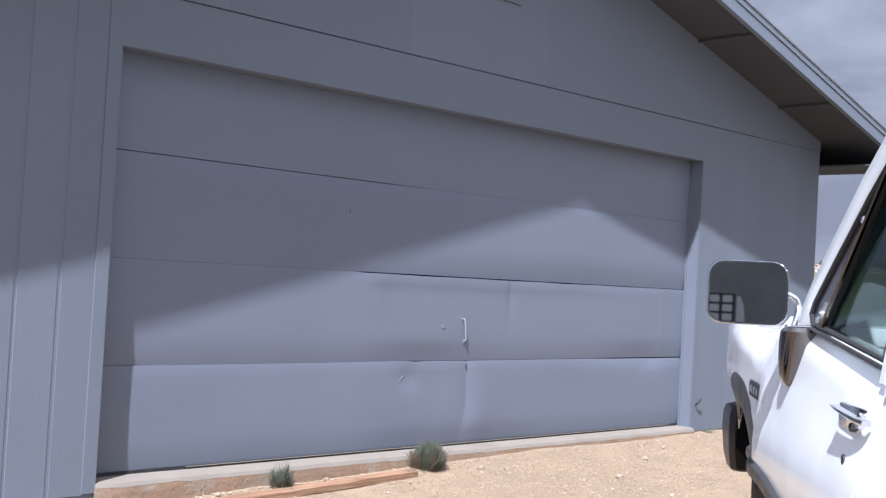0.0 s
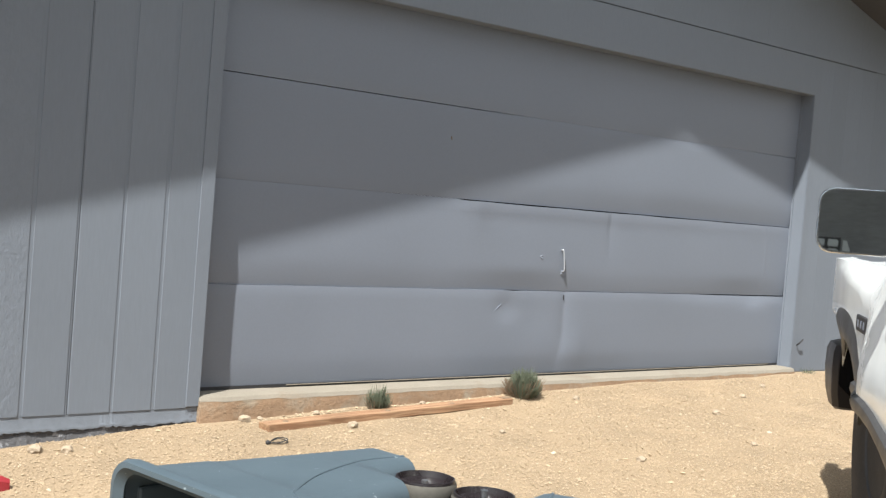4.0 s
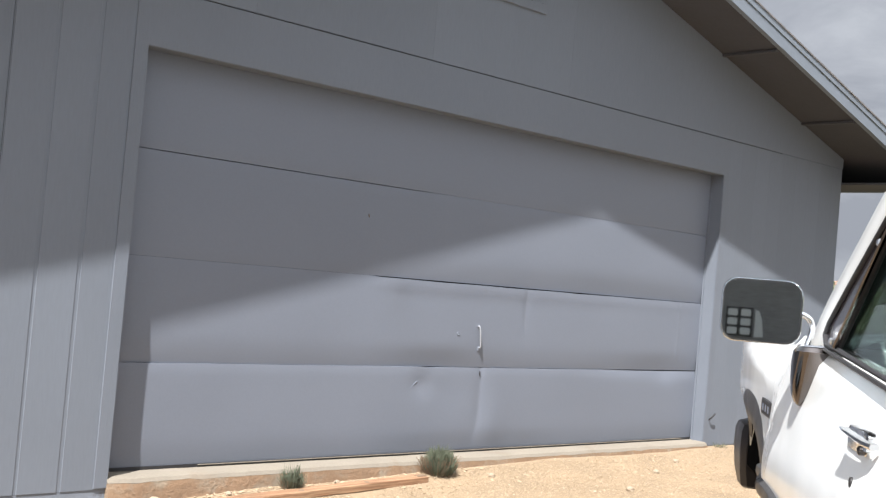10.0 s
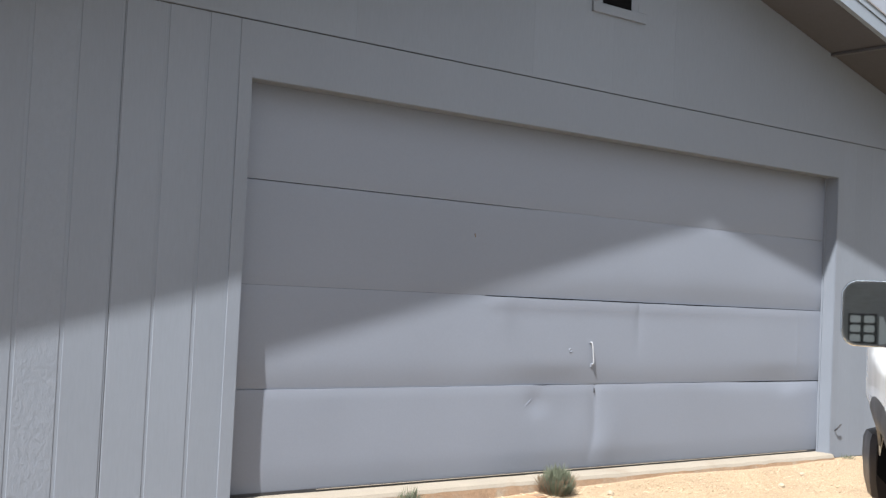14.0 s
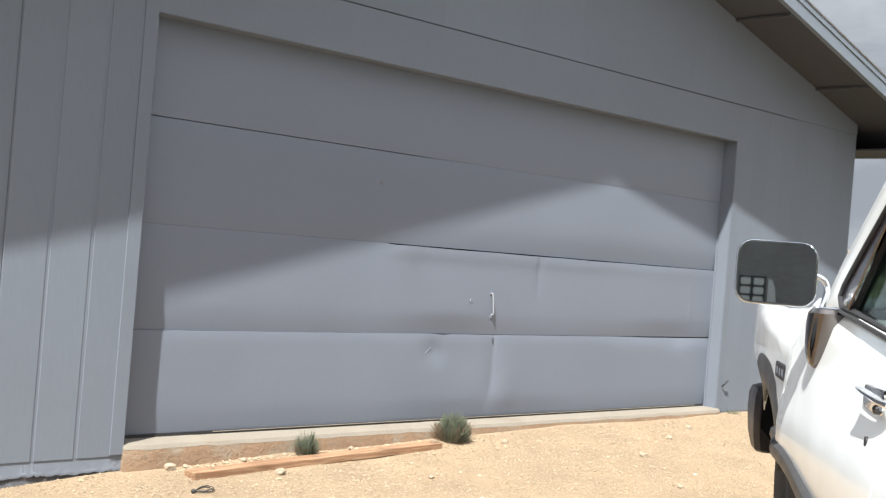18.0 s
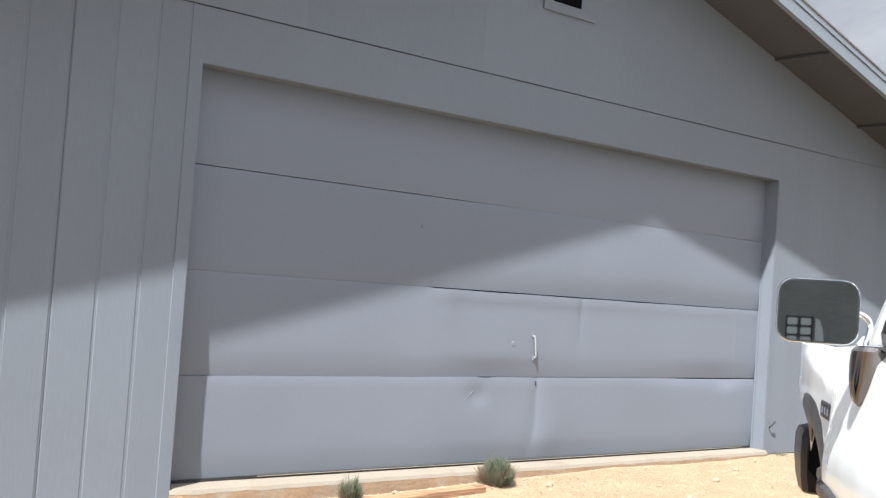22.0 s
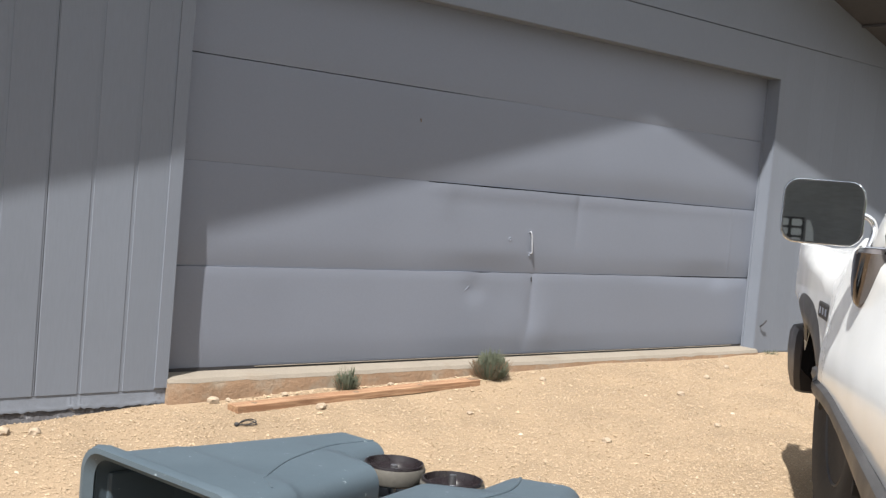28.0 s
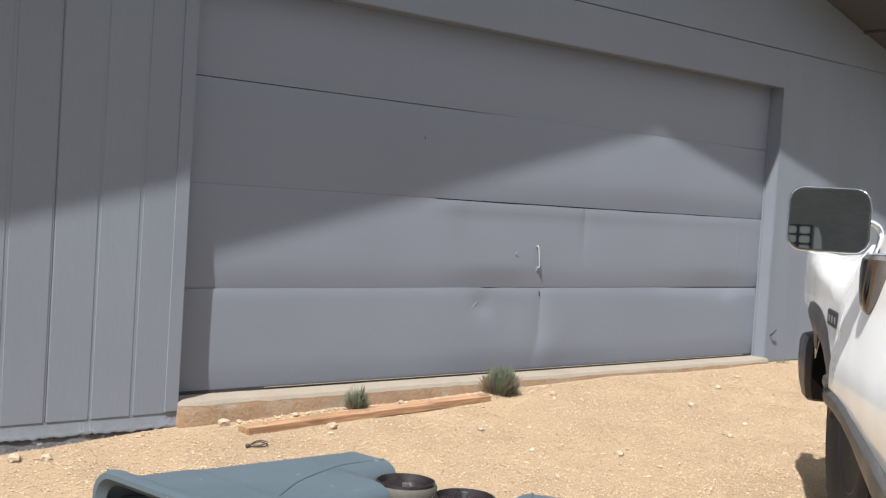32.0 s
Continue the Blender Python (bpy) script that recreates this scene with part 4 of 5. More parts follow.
steer = part("steering_wheel", tube(bmesh.new(), [wm @ Vector((0.19 * math.cos(a), 0.19 * math.sin(a), 0)) for a in (k * math.pi / 12 for k in range(25))], 0.014, 8), RUBBER, car, "black steering wheel", True)
for a in (0.3, 2.84, 4.71):
    part("spoke", tube(bmesh.new(), [wm @ Vector((0, 0, -0.02)), wm @ Vector((0.18 * math.cos(a), 0.18 * math.sin(a), 0))], 0.012, 6), RUBBER, steer)

# door mirror on a bent chrome arm
mirror = part("door_mirror", loft(bmesh.new(), [[(x, 0.0735 + a * f, 1.281 + b * f) for a, b in rounded(0.194, 0.158, 0.038, 6)] for x, f in ((-0.432, 0.985), (-0.436, 1.0), (-0.425, 1.02), (-0.400, 0.97), (-0.385, 0.80))]), CHROME, car, "chrome-rimmed rectangular door mirror", True)
mirror.matrix_basis = Matrix.Translation((-0.43, 0.08, 1.285)) @ Matrix.Rotation(radians(-5), 4, "Z") @ Matrix.Rotation(radians(1.5), 4, "Y") @ Matrix.Translation((0.43, -0.08, -1.285))
part("mirror_glass", loft(bmesh.new(), [[(x, 0.0735 + a, 1.281 + b) for a, b in rounded(0.184, 0.148, 0.034, 6)] for x in (-0.4385, -0.4335)]), MIRROR, mirror, "dark reflecting mirror glass")
arm = part("mirror_arm", tube(bmesh.new(), bend([(-0.40, 0.02, 1.280), (-0.405, -0.018, 1.283), (-0.410, -0.046, 1.272), (-0.415, -0.055, 1.245), (-0.45, -0.040, 1.205), (-0.47, -0.028, 1.18)], 6), 0.008, 10), CHROME, car, "bent chrome tube", True)
foot = []
for z, x0, x1, out, inn in ((1.203, -0.448, -0.520, -0.014, -0.095), (1.192, -0.440, -0.528, -0.004, -0.095), (1.165, -0.437, -0.520, -0.002, -0.090), (1.12, -0.433, -0.506, -0.004, -0.075), (1.085, -0.430, -0.490, -0.010, -0.060), (1.066, -0.430, -0.474, -0.018, -0.050), (1.056, -0.432, -0.462, -0.028, -0.046)):
    cx, cy, w, h = (x0 + x1) / 2, (out + inn) / 2, abs(x1 - x0), out - inn
    foot.append([(cx + a, cy + b, z) for a, b in rounded(w, h, min(w, h) * 0.34, 4)])
part("mirror_foot", loft(bmesh.new(), foot), DARKENED_CHROME, car, "chrome wedge-shaped mirror foot, dark reflections put in its colour", True)
part("foot_cap", loft(bmesh.new(), [[(-0.445, -0.014, 1.203), (-0.503, -0.014, 1.2045), (-0.516, -0.088, 1.2055), (-0.452, -0.092, 1.201)], [(-0.450, -0.020, 1.207), (-0.500, -0.020, 1.208), (-0.510, -0.084, 1.209), (-0.456, -0.086, 1.206)]]), CHROME, car, "bright chrome cap of the mirror foot", True)

# badge, handle, lock
bm = boxed(-0.10, 0.10, -0.014, 0.007, -0.024, 0.024, 0.005, 2)
badge = part("wing_badge", bm, RUBBER, car, "black oblong badge with chrome bars")
badge.matrix_basis = Matrix.Translation(BADGE) @ Matrix.Rotation(radians(-1.0), 4, "Z")
for k in range(3):
    part("badge_bar", boxed(-0.070 + 0.056 * k, -0.045 + 0.056 * k, 0.005, 0.0078, -0.012, 0.010, 0.001), CHROME, badge)
hx, hz = -1.085, 1.052
fy = flank_y(hz) + 0.001
plate = rounded(0.165, 0.046, 0.016, 4)
door_handle = part("door_handle", loft(bmesh.new(), [[(hx + a * f, y, hz + b * f) for a, b in plate] for y, f in ((fy - 0.02, 1.0), (fy + 0.002, 1.0), (fy + 0.004, 0.95))]), CHROME, car, "chrome pull door handle with a pointed lever", True)
lever = [(-1.225, 0.004, 0.006, 0.012), (-1.20, 0.006, 0.0055, 0.021), (-1.16, 0.009, 0.005, 0.026), (-1.11, 0.012, 0.004, 0.028), (-1.065, 0.015, 0.003, 0.029), (-1.04, 0.018, 0.0012, 0.028)]
part("handle_lever", loft(bmesh.new(), [[(x, fy + a, hz + z + b) for a, b in ((o - 0.016, -h * 0.8), (o - 0.002, -h), (o + 0.002, -h * 0.2), (o, h * 0.8), (o - 0.016, h))] for x, z, h, o in lever]), CHROME, door_handle, "polished pointed lever", True)
part("handle_post", loft(bmesh.new(), [[(-1.185 + a, y, hz - 0.004 + b) for a, b in rounded(0.026, 0.011, 0.004, 3)] for y in (fy, fy + 0.012)]), CHROME, door_handle, smooth=True)
part("push_button", lathe(bmesh.new(), [(0.0, 0.018), (0.006, 0.017), (0.009, 0.014), (0.009, 0.0)], pose(-1.15, fy, hz - 0.012, -90), 16), DARKENED_CHROME, door_handle, "round push button", True)
part("door_lock", lathe(bmesh.new(), [(0.0, 0.002), (0.010, 0.0015), (0.012, -0.02)], pose(-1.12, -0.016, 0.975, -90), 14), RUBBER, car, "black door lock")

# ---- loose things on the drive ----


def sink(x, y, d=0.0):
    return ground_height(x, y) - d


# lumber
ax, ay, bx, by = 0.225, -0.273, 1.86, -0.205
plank = thing("lumber_plank", Matrix.Translation((ax, ay, sink(ax, ay, 0.004))) @ Matrix.Rotation(math.atan2(by - ay, bx - ax), 4, "Z") @
              Matrix.Rotation(-math.atan2(sink(bx, by) - sink(ax, ay), bx - ax), 4, "Y"), "reddish raw construction lumber lying on the gravel along the slab", "lumber")
length = math.hypot(bx - ax, by - ay)
bm = boxed(0, length, 0, 0.089, 0, 0.038, 0.004, 2)
bmesh.ops.subdivide_edges(bm, edges=[e for e in bm.edges if abs(e.verts[0].co.x - e.verts[1].co.x) > 0.5], cuts=30)
for v in bm.verts:
    v.co.y += 0.006 * math.sin(v.co.x * 1.6) + 0.0015 * noise.noise(v.co * 9)
    v.co.z += 0.0012 * noise.noise(v.co * 7 + Vector((3, 0, 0)))
part("board", bm, LUMBER, plank)
part("split_end", boxed(length - 0.06, length + 0.002, 0.02, 0.06, 0.0375, 0.041, 0.001), TWIG, plank, "darker split knot near the sawn end")
for kx in (0.12, 0.75, 1.2):
    part("knot", lathe(bmesh.new(), [(0.0, 0.0), (0.012, 0.0), (0.016, -0.003)], pose(kx, 0.04, 0.0405), 12), TWIG, plank, "dark round knot")


def tuft(name, x, y, height, width, count, label):
    """A low clump of thin upright blades on woody stems."""
    rng = random.Random(int(x * 100))
    t = thing(name, Matrix.Translation((x, y, sink(x, y, 0.01))), label, "shrub")
    stems, leaves = bmesh.new(), bmesh.new()
    for k in range(max(count // 14, 10)):
        a, r = rng.uniform(0, 6.283), width * 0.35 * rng.random() ** 0.5
        p = Vector((r * math.cos(a), r * 0.7 * math.sin(a), 0))
        q = p * 1.9 + Vector((0, 0, height * rng.uniform(0.3, 0.6)))
        tube(stems, [p, (p + q) / 2 + Vector((rng.uniform(-0.01, 0.01), 0, 0)), q], [0.003, 0.002, 0.001], 5)
    for k in range(count):
        a, r = rng.uniform(0, 6.283), width * 0.5 * rng.random() ** 0.6
        h = height * (1 - 0.55 * (r / (width * 0.5)) ** 2) * rng.uniform(0.55, 1.15)
        base = Vector((r * 0.75 * math.cos(a), r * 0.6 * math.sin(a), h * rng.uniform(0.0, 0.6)))
        lean = Vector((math.cos(a), math.sin(a), 0)) * rng.uniform(0.0, 0.035) + Vector((rng.uniform(-0.018, 0.018), rng.uniform(-0.018, 0.018), 0))
        tip = Vector((base.x, base.y, min(base.z + rng.uniform(0.035, 0.085), h * rng.uniform(1.0, 1.35)))) + lean
        side = Vector((math.sin(a * 3), math.cos(a * 3), 0)) * rng.uniform(0.0009, 0.0018)
        mid = base.lerp(tip, 0.55) + lean * 0.2
        v = [leaves.verts.new(c) for c in (base - side * 0.5, base + side * 0.5, mid + side, tip, mid - side)]
        leaves.faces.new(v)
    part("woody_base", stems, TWIG, t, "thin woody stems")
    part("foliage", leaves, LEAF, t)
    return t


tuft("shrub", 0.975, -0.115, 0.135, 0.13, 800, "small grey-green lavender-like tuft between plank and slab")
tuft("shrub", 2.015, -0.115, 0.195, 0.235, 3400, "bushy grey-green lavender-like tuft at the slab edge")
tuft("weed", 5.02, -0.06, 0.05, 0.10, 60, "dry thin weed by the corner of the slab")

# bent wire loop
loop = thing("wire_loop", Matrix.Translation((0.115, -0.45, sink(0.115, -0.45))) @ Matrix.Diagonal((0.82, 0.82, 0.82, 1)), "black plastic-headed wire loop lying on gravel", "wire")
part("head", lathe(bmesh.new(), [(0.0, -0.012), (0.012, -0.010), (0.014, 0.0), (0.010, 0.010), (0.0, 0.012)], pose(0, 0, 0.010, 0, 80, -8), 10), RUBBER, loop)
for w, hh, zz in ((0.045, 0.03, 0.014), (0.030, 0.012, 0.024)):
    pts = [(0.01, 0, 0.01), (0.05, w * 0.6, zz), (0.10, w * 0.75, zz + 0.004), (0.125, 0.0, zz - 0.004), (0.10, -w * 0.7, zz - 0.006), (0.05, -w * 0.5, 0.008), (0.012, -0.003, 0.008)]
    part("loop", tube(bmesh.new(), bend(pts, 6), 0.0032, 6), RUBBER, loop)


def rock(x, y, r, label, seed, material=None):
    rng = random.Random(seed)
    bm = bmesh.new()
    bmesh.ops.create_icosphere(bm, subdivisions=2, radius=r)
    for v in bm.verts:
        v.co *= 1 + 0.35 * noise.noise(v.co * (1.6 / r) + Vector((seed, 0, 0)))
        v.co.z *= 0.7
    ob = part("rock", bm, material or ROCK)
    ob.matrix_world = pose(x, y, sink(x, y) + r * 0.35, 0, 0, rng.uniform(0, 360))
    return tagged(ob, label, "rock", "loose rocks on the drive")


for k, (x, y, r) in enumerate(((0.21, -0.07, 0.030), (0.30, -0.06, 0.016), (0.68, -0.31, 0.028), (-0.70, -0.17, 0.026), (-0.82, -0.12, 0.030), (-1.15, -0.16, 0.034), (0.60, -0.10, 0.018), (1.30, -0.08, 0.017),
                               (3.0, -0.75, 0.026), (2.35, -0.22, 0.022), (1.75, -1.25, 0.024), (2.6, -1.3, 0.02), (3.6, -0.5, 0.022), (0.75, -1.55, 0.02), (1.0, -1.9, 0.026), (4.1, -0.3, 0.02), (-0.5, -0.55, 0.016), (1.4, -0.62, 0.017))):
    rock(x, y, r, "pale tan rock half sunk in the gravel", k + 3)

# red and cream thing at the wall's foot
red = thing("plastic_toy", pose(-1.14, -0.45, sink(-1.14, -0.45), 0, 0, -18), "red and cream moulded plastic piece lying on gravel", "toy")
bm = bmesh.new()
loft(bm, [[(-0.22, y, z) for y, z in ((-0.06, 0.0), (0.05, 0.0), (0.06, 0.035), (0.03, 0.06), (-0.05, 0.045))]] +
     [[(x, y * f, z * g) for y, z in ((-0.06, 0.0), (0.05, 0.0), (0.06, 0.035), (0.03, 0.06), (-0.05, 0.045))] for x, f, g in ((-0.1, 1.1, 1.05), (0.0, 0.9, 1.0), (0.07, 0.55, 0.8), (0.10, 0.3, 0.6))])
part("shell", bm, RED, red, smooth=True)
bm = bmesh.new()
bmesh.ops.create_uvsphere(bm, u_segments=16, v_segments=10, radius=0.048)
for v in bm.verts:
    v.co = Vector((v.co.x * 1.2 - 0.12, v.co.y - 0.10, v.co.z * 0.6 + 0.03))
part("cream_dome", bm, PALE, red, "cream rounded part", True)


# ---- bins lying on their sides ----
# local frame of a bin: x from its base to its mouth, y from its back (wheel side) to its front, z its thickness as it lies


def bin_ring(x, depth0, depth1, low, high, r, n=5, well=0.0):
    """A rounded cross-section; well cuts both back corners away for the wheels."""
    cy, cz, w, hh = (depth0 + depth1) / 2, (low + high) / 2, depth1 - depth0, high - low
    ring = rounded(w, hh, r, n)
    m = n + 1
    top, bottom = [(a + well, b) for a, b in ring[m:2 * m]], [(a + well, b) for a, b in ring[2 * m:3 * m]]
    side = -w / 2
    step = [(side + well, hh / 2 - 0.105), (side, hh / 2 - 0.115), (side, -hh / 2 + 0.115), (side + well, -hh / 2 + 0.105)]
    return [(x, cy + a, cz + b) for a, b in ring[:m] + top + step + bottom + ring[3 * m:]]


def wheelie_bin(m, label, hub=(0.12, 0.20), lid_line=((0.895, -0.040), (0.74, -0.055))):
    t = thing("wheelie_bin", m, label, "bin", "bins lying on the drive")
    L = 0.895
    rings_out, rings_in = [], []
    for f in [q / 24 for q in range(5)] + [0.20, 0.235, 0.25, 0.262, 0.275] + [q / 24 for q in range(7, 18)] + [0.712, 0.72] + [q / 24 for q in range(18, 25)]:
        k = 0 if f == 0 else 1
        x = L * f
        back = 0.19 * (1 - f)
        front = 0.60 + 0.02 * f
        low, high = 0.015 - 0.030 * f, 0.500 + 0.030 * f
        swell = 0.006 * smoothstep(0.70, 0.715, f)
        back, front, low, high = back - swell, front + swell, low - 0.4 * swell, high + swell
        well = 0.155 * smoothstep(0.275, 0.235, f)
        rings_out.append(bin_ring(x, back, front, low, high, 0.06, well=well))
        rings_in.append(bin_ring(x + (0.012 if k == 0 else 0), back + 0.008, front - 0.008, low + 0.008, high - 0.008, 0.054, well=well))
    bm = bmesh.new()
    loft(bm, [[(0.012, *((c + (p - c) * 0.86) for p, c in zip(q[1:], (0.47, 0.26)))) for q in rings_out[0]]] + rings_out + rings_in[::-1], cap=True)
    body = part("body", bm, BINPLASTIC, t, smooth=True)
    # rolled rim round the mouth
    rim = bin_ring(L - 0.012, -0.012, 0.632, -0.026, 0.542, 0.07)
    bm = bmesh.new()
    prof = [(-0.030, 0.0), (-0.022, 0.016), (0.0, 0.020), (0.020, 0.012), (0.022, -0.006), (0.0, -0.030)]
    c = Vector((L, 0.31, 0.265))
    rows = []
    for p in rim:
        o = (Vector((L, p[1], p[2])) - c)
        d = o.normalized()
        rows.append([c + o + Vector((a, 0, 0)) + d * b for a, b in prof])
    loft(bm, rows + [rows[0]], cap=False)
    part("rim", bm, BINPLASTIC, body, smooth=True)
    # arched moulding on the flank that lies uppermost
    pts = [(0.0, 0.410, 0.0), (0.10, 0.418, 0.0), (0.22, 0.405, 0.0), (0.43, 0.325, 0.0), (0.57, 0.242, 0.0), (0.655, 0.180, 0.0), (0.668, 0.163, 0.0), (0.684, 0.128, 0.0), (0.706, 0.088, 0.0)]
    for over in (True, False):
        line = [(x, y, 0.500 + 0.030 * x / L - 0.001 if over else 0.015 - 0.030 * x / L + 0.0015) for x, y, _ in pts]
        part("moulding", tube(bmesh.new(), bend(line, 6), 0.006, 6), BINPLASTIC, body, smooth=True)
    part("side_grip", boxed(L - 0.30, L - 0.05, 0.608, 0.634, 0.05, 0.48, 0.01, 2), BINPLASTIC, body)
    part("axle", tube(bmesh.new(), [(*hub, 0.03), (*hub, 0.50)], 0.011, 10), STEEL, t)
    for z0 in (0.43, 0.02):
        s = 1 if z0 > 0.2 else -1
        at = pose(*hub, z0 + 0.03)
        w = part("wheel", lathe(bmesh.new(), [(0.012, 0.010 * s), (0.060, 0.006 * s), (0.079, 0.012 * s), (0.085, 0.030 * s), (0.090, 0.029 * s), (0.093, 0.020 * s), (0.093, -0.024 * s), (0.087, -0.030 * s), (0.012, -0.028 * s)], at, 36), WHEELPLASTIC, t, smooth=True)
        part("tread", lathe(bmesh.new(), [(0.0925, 0.020 * s), (0.0935, 0.022 * s), (0.0965, 0.014 * s), (0.0965, -0.022 * s), (0.0935, -0.026 * s), (0.0925, -0.024 * s)], at, 36, False), WHEELTREAD, w, "dusty pale tread", True)
        part("hub_cap", lathe(bmesh.new(), [(0.0, 0.016 * s), (0.008, 0.0145 * s), (0.014, 0.007 * s)], at, 14), CHROME, w, "bright axle cap", True)
    # lid, hinged at the back and swung open along the bin
    (ax, ay), (bx, by) = lid_line
    d = Vector((bx - ax, by - ay, 0)).normalized()
    nrm = Vector((-d.y, d.x, 0))
    span = math.hypot(bx - ax, by - ay)
    bm = bmesh.new()
    ring = lambda f, w2: [Vector((ax, ay, 0.265)) + d * span * f + nrm * p + Vector((0, 0, q)) for p, q in rounded(w2, 0.47, 0.010, 2)]
    loft(bm, [ring(0.0, 0.022), ring(0.02, 0.026), ring(0.5, 0.030), ring(0.96, 0.030), ring(1.0, 0.022)])
    lid = part("lid", bm, LIDPLASTIC, t, "black-brown lid swung open", True)
    part("lid_bar", tube(bmesh.new(), [(ax, ay, 0.02), (ax, ay, 0.50)], 0.016, 10), LIDPLASTIC, lid)
    return t


def bin_pose(base, mouth, flip=False):
    """base and mouth: the near ends of the back edge on the ground."""
    d = Vector((mouth[0] - base[0], mouth[1] - base[1], 0)).normalized()
    y = Vector((-d.y, d.x, 0))
    if flip:
        y = -y
    zb = (sink(*base) + sink(*mouth)) / 2
    m = Matrix((d, y, d.cross(y))).transposed().to_4x4()
    m.translation = (*base, zb)
    if flip:
        m = m @ Matrix.Translation((0, 0, -0.515))
    return m


wheelie_bin(bin_pose((-0.283, -2.416), (-1.203, -2.546), True), "blue-grey plastic wheelie bin on its side, open mouth, lid hanging")
wheelie_bin(bin_pose((-0.419, -2.198), (-1.199, -2.708)), "blue-grey plastic wheelie bin on its side, base and wheel outward", (0.08, 0.224), ((0.640, -0.015), (0.704, -0.160)))

# ---- garage contents behind the door ----
FL = FLOOR
cl = thing("cloth_pile", pose(1.75, 1.35, FL), "crumpled tan cloth heap on the garage floor", "cloth")
bm = bmesh.new()
bmesh.ops.create_grid(bm, x_segments=46, y_segments=26, size=0.5)
for v in bm.verts:
    x, y = v.co.x, v.co.y
    e = max(0.0, 1 - (x / 0.5) ** 2) * max(0.0, 1 - (y / 0.5) ** 2)
    fold = abs(noise.noise((x * 5, y * 4, 2))) * 1.3 + 0.5 * abs(noise.noise((x * 11, y * 9, 7)))
    v.co = Vector((x * 0.82, y * 0.5, 0.004 + (0.03 + 0.20 * fold) * e ** 0.6))
part("cloth", bm, CLOTH, cl, smooth=True)
cn = thing("carton", pose(2.42, 1.25, FL, 0, 0, 12), "small white printed carton with a pink foot on the floor", "carton")
part("box_body", boxed(-0.055, 0.055, -0.04, 0.04, 0.0, 0.19, 0.003), CARD, cn)
part("pink_band", boxed(-0.0565, 0.0565, -0.0415, 0.0415, 0.006, 0.045, 0.002), PINK, cn, "pink printed band")
for k in range(3):
    part("print_bar", boxed(-0.035, 0.035 - 0.012 * k, -0.043, -0.0405, 0.075 + 0.03 * k, 0.088 + 0.03 * k), RUBBER, cn)
rl = thing("cable_reel", pose(5.15, 2.6, FL), "yellow round reel on a dark stand against the far side", "reel")
part("disc", lathe(bmesh.new(), [(0.0, 0.03), (0.02, 0.03), (0.03, 0.02), (0.16, 0.02), (0.19, 0.03), (0.20, 0.015), (0.20, -0.02), (0.0, -0.02)], pose(0, 0, 0.47, 90), 32), YELLOW, rl, "yellow ribbed disc", True)
part("stand", boxed(-0.22, 0.22, 0.03, 0.35, 0.0, 0.6, 0.02, 2), RUBBER, rl, "dark stand")
sw = thing("storage_crate", pose(3.3, 2.2, FL, 0, 0, 8), "dark plastic storage crate on the garage floor", "crate")
part("crate_body", boxed(-0.3, 0.3, -0.2, 0.2, 0.0, 0.34, 0.02, 2), RUBBER, sw)
part("crate_lid", boxed(-0.32, 0.32, -0.22, 0.22, 0.3405, 0.375, 0.012, 2), RUBBER, sw)
rake_tool = thing("rod", pose(5.75, 1.25, FL), "thin pale rod leaning inside the garage", "rod")
part("shaft", tube(bmesh.new(), [(0, 0, 0), (0.18, 0.1, 1.3)], 0.011, 8), STEEL, rake_tool)

# ---- distance ----


def far_tree(x, y, z, h, seed):
    rng = random.Random(seed)
    t = thing("tree", Matrix.Translation((x, y, z)), "dark green bushy tree on the far slope", "tree", "trees on the far slope")
    bm = bmesh.new()
    tube(bm, [(0, 0, 0), (0.1 * h * 0.2, 0, h * 0.3), (0, 0.05 * h, h * 0.62)], [0.05 * h, 0.035 * h, 0.012 * h], 7)
    for k in range(4):
        a = rng.uniform(0, 6.28)
        tube(bm, [(0, 0, h * (0.25 + 0.08 * k)), (0.22 * h * math.cos(a), 0.22 * h * math.sin(a), h * (0.5 + 0.08 * k))], [0.02 * h, 0.006 * h], 5)
    part("trunk", bm, TWIG, t)
    bm = bmesh.new()
    for k in range(420):
        a, b, r = rng.uniform(0, 6.283), rng.uniform(-0.6, 1.0), rng.random() ** 0.4
        p = Vector((0.40 * h * r * math.cos(a) * (1 - 0.3 * b * b), 0.40 * h * r * math.sin(a) * (1 - 0.3 * b * b), h * (0.62 + 0.34 * b * r)))
        p *= 1 + 0.12 * noise.noise(p * 0.6)
        n1 = Vector((rng.uniform(-1, 1), rng.uniform(-1, 1), rng.uniform(-1, 1))).normalized()
        n2 = n1.orthogonal().normalized()
        n3 = n1.cross(n2)
        s = h * rng.uniform(0.03, 0.06)
        bm.faces.new([bm.verts.new(p + s * (math.cos(q) * n2 + math.sin(q) * n3)) for q in (0, 1.5, 3.3, 4.8)])
    part("crown", bm, FARLEAF, t)


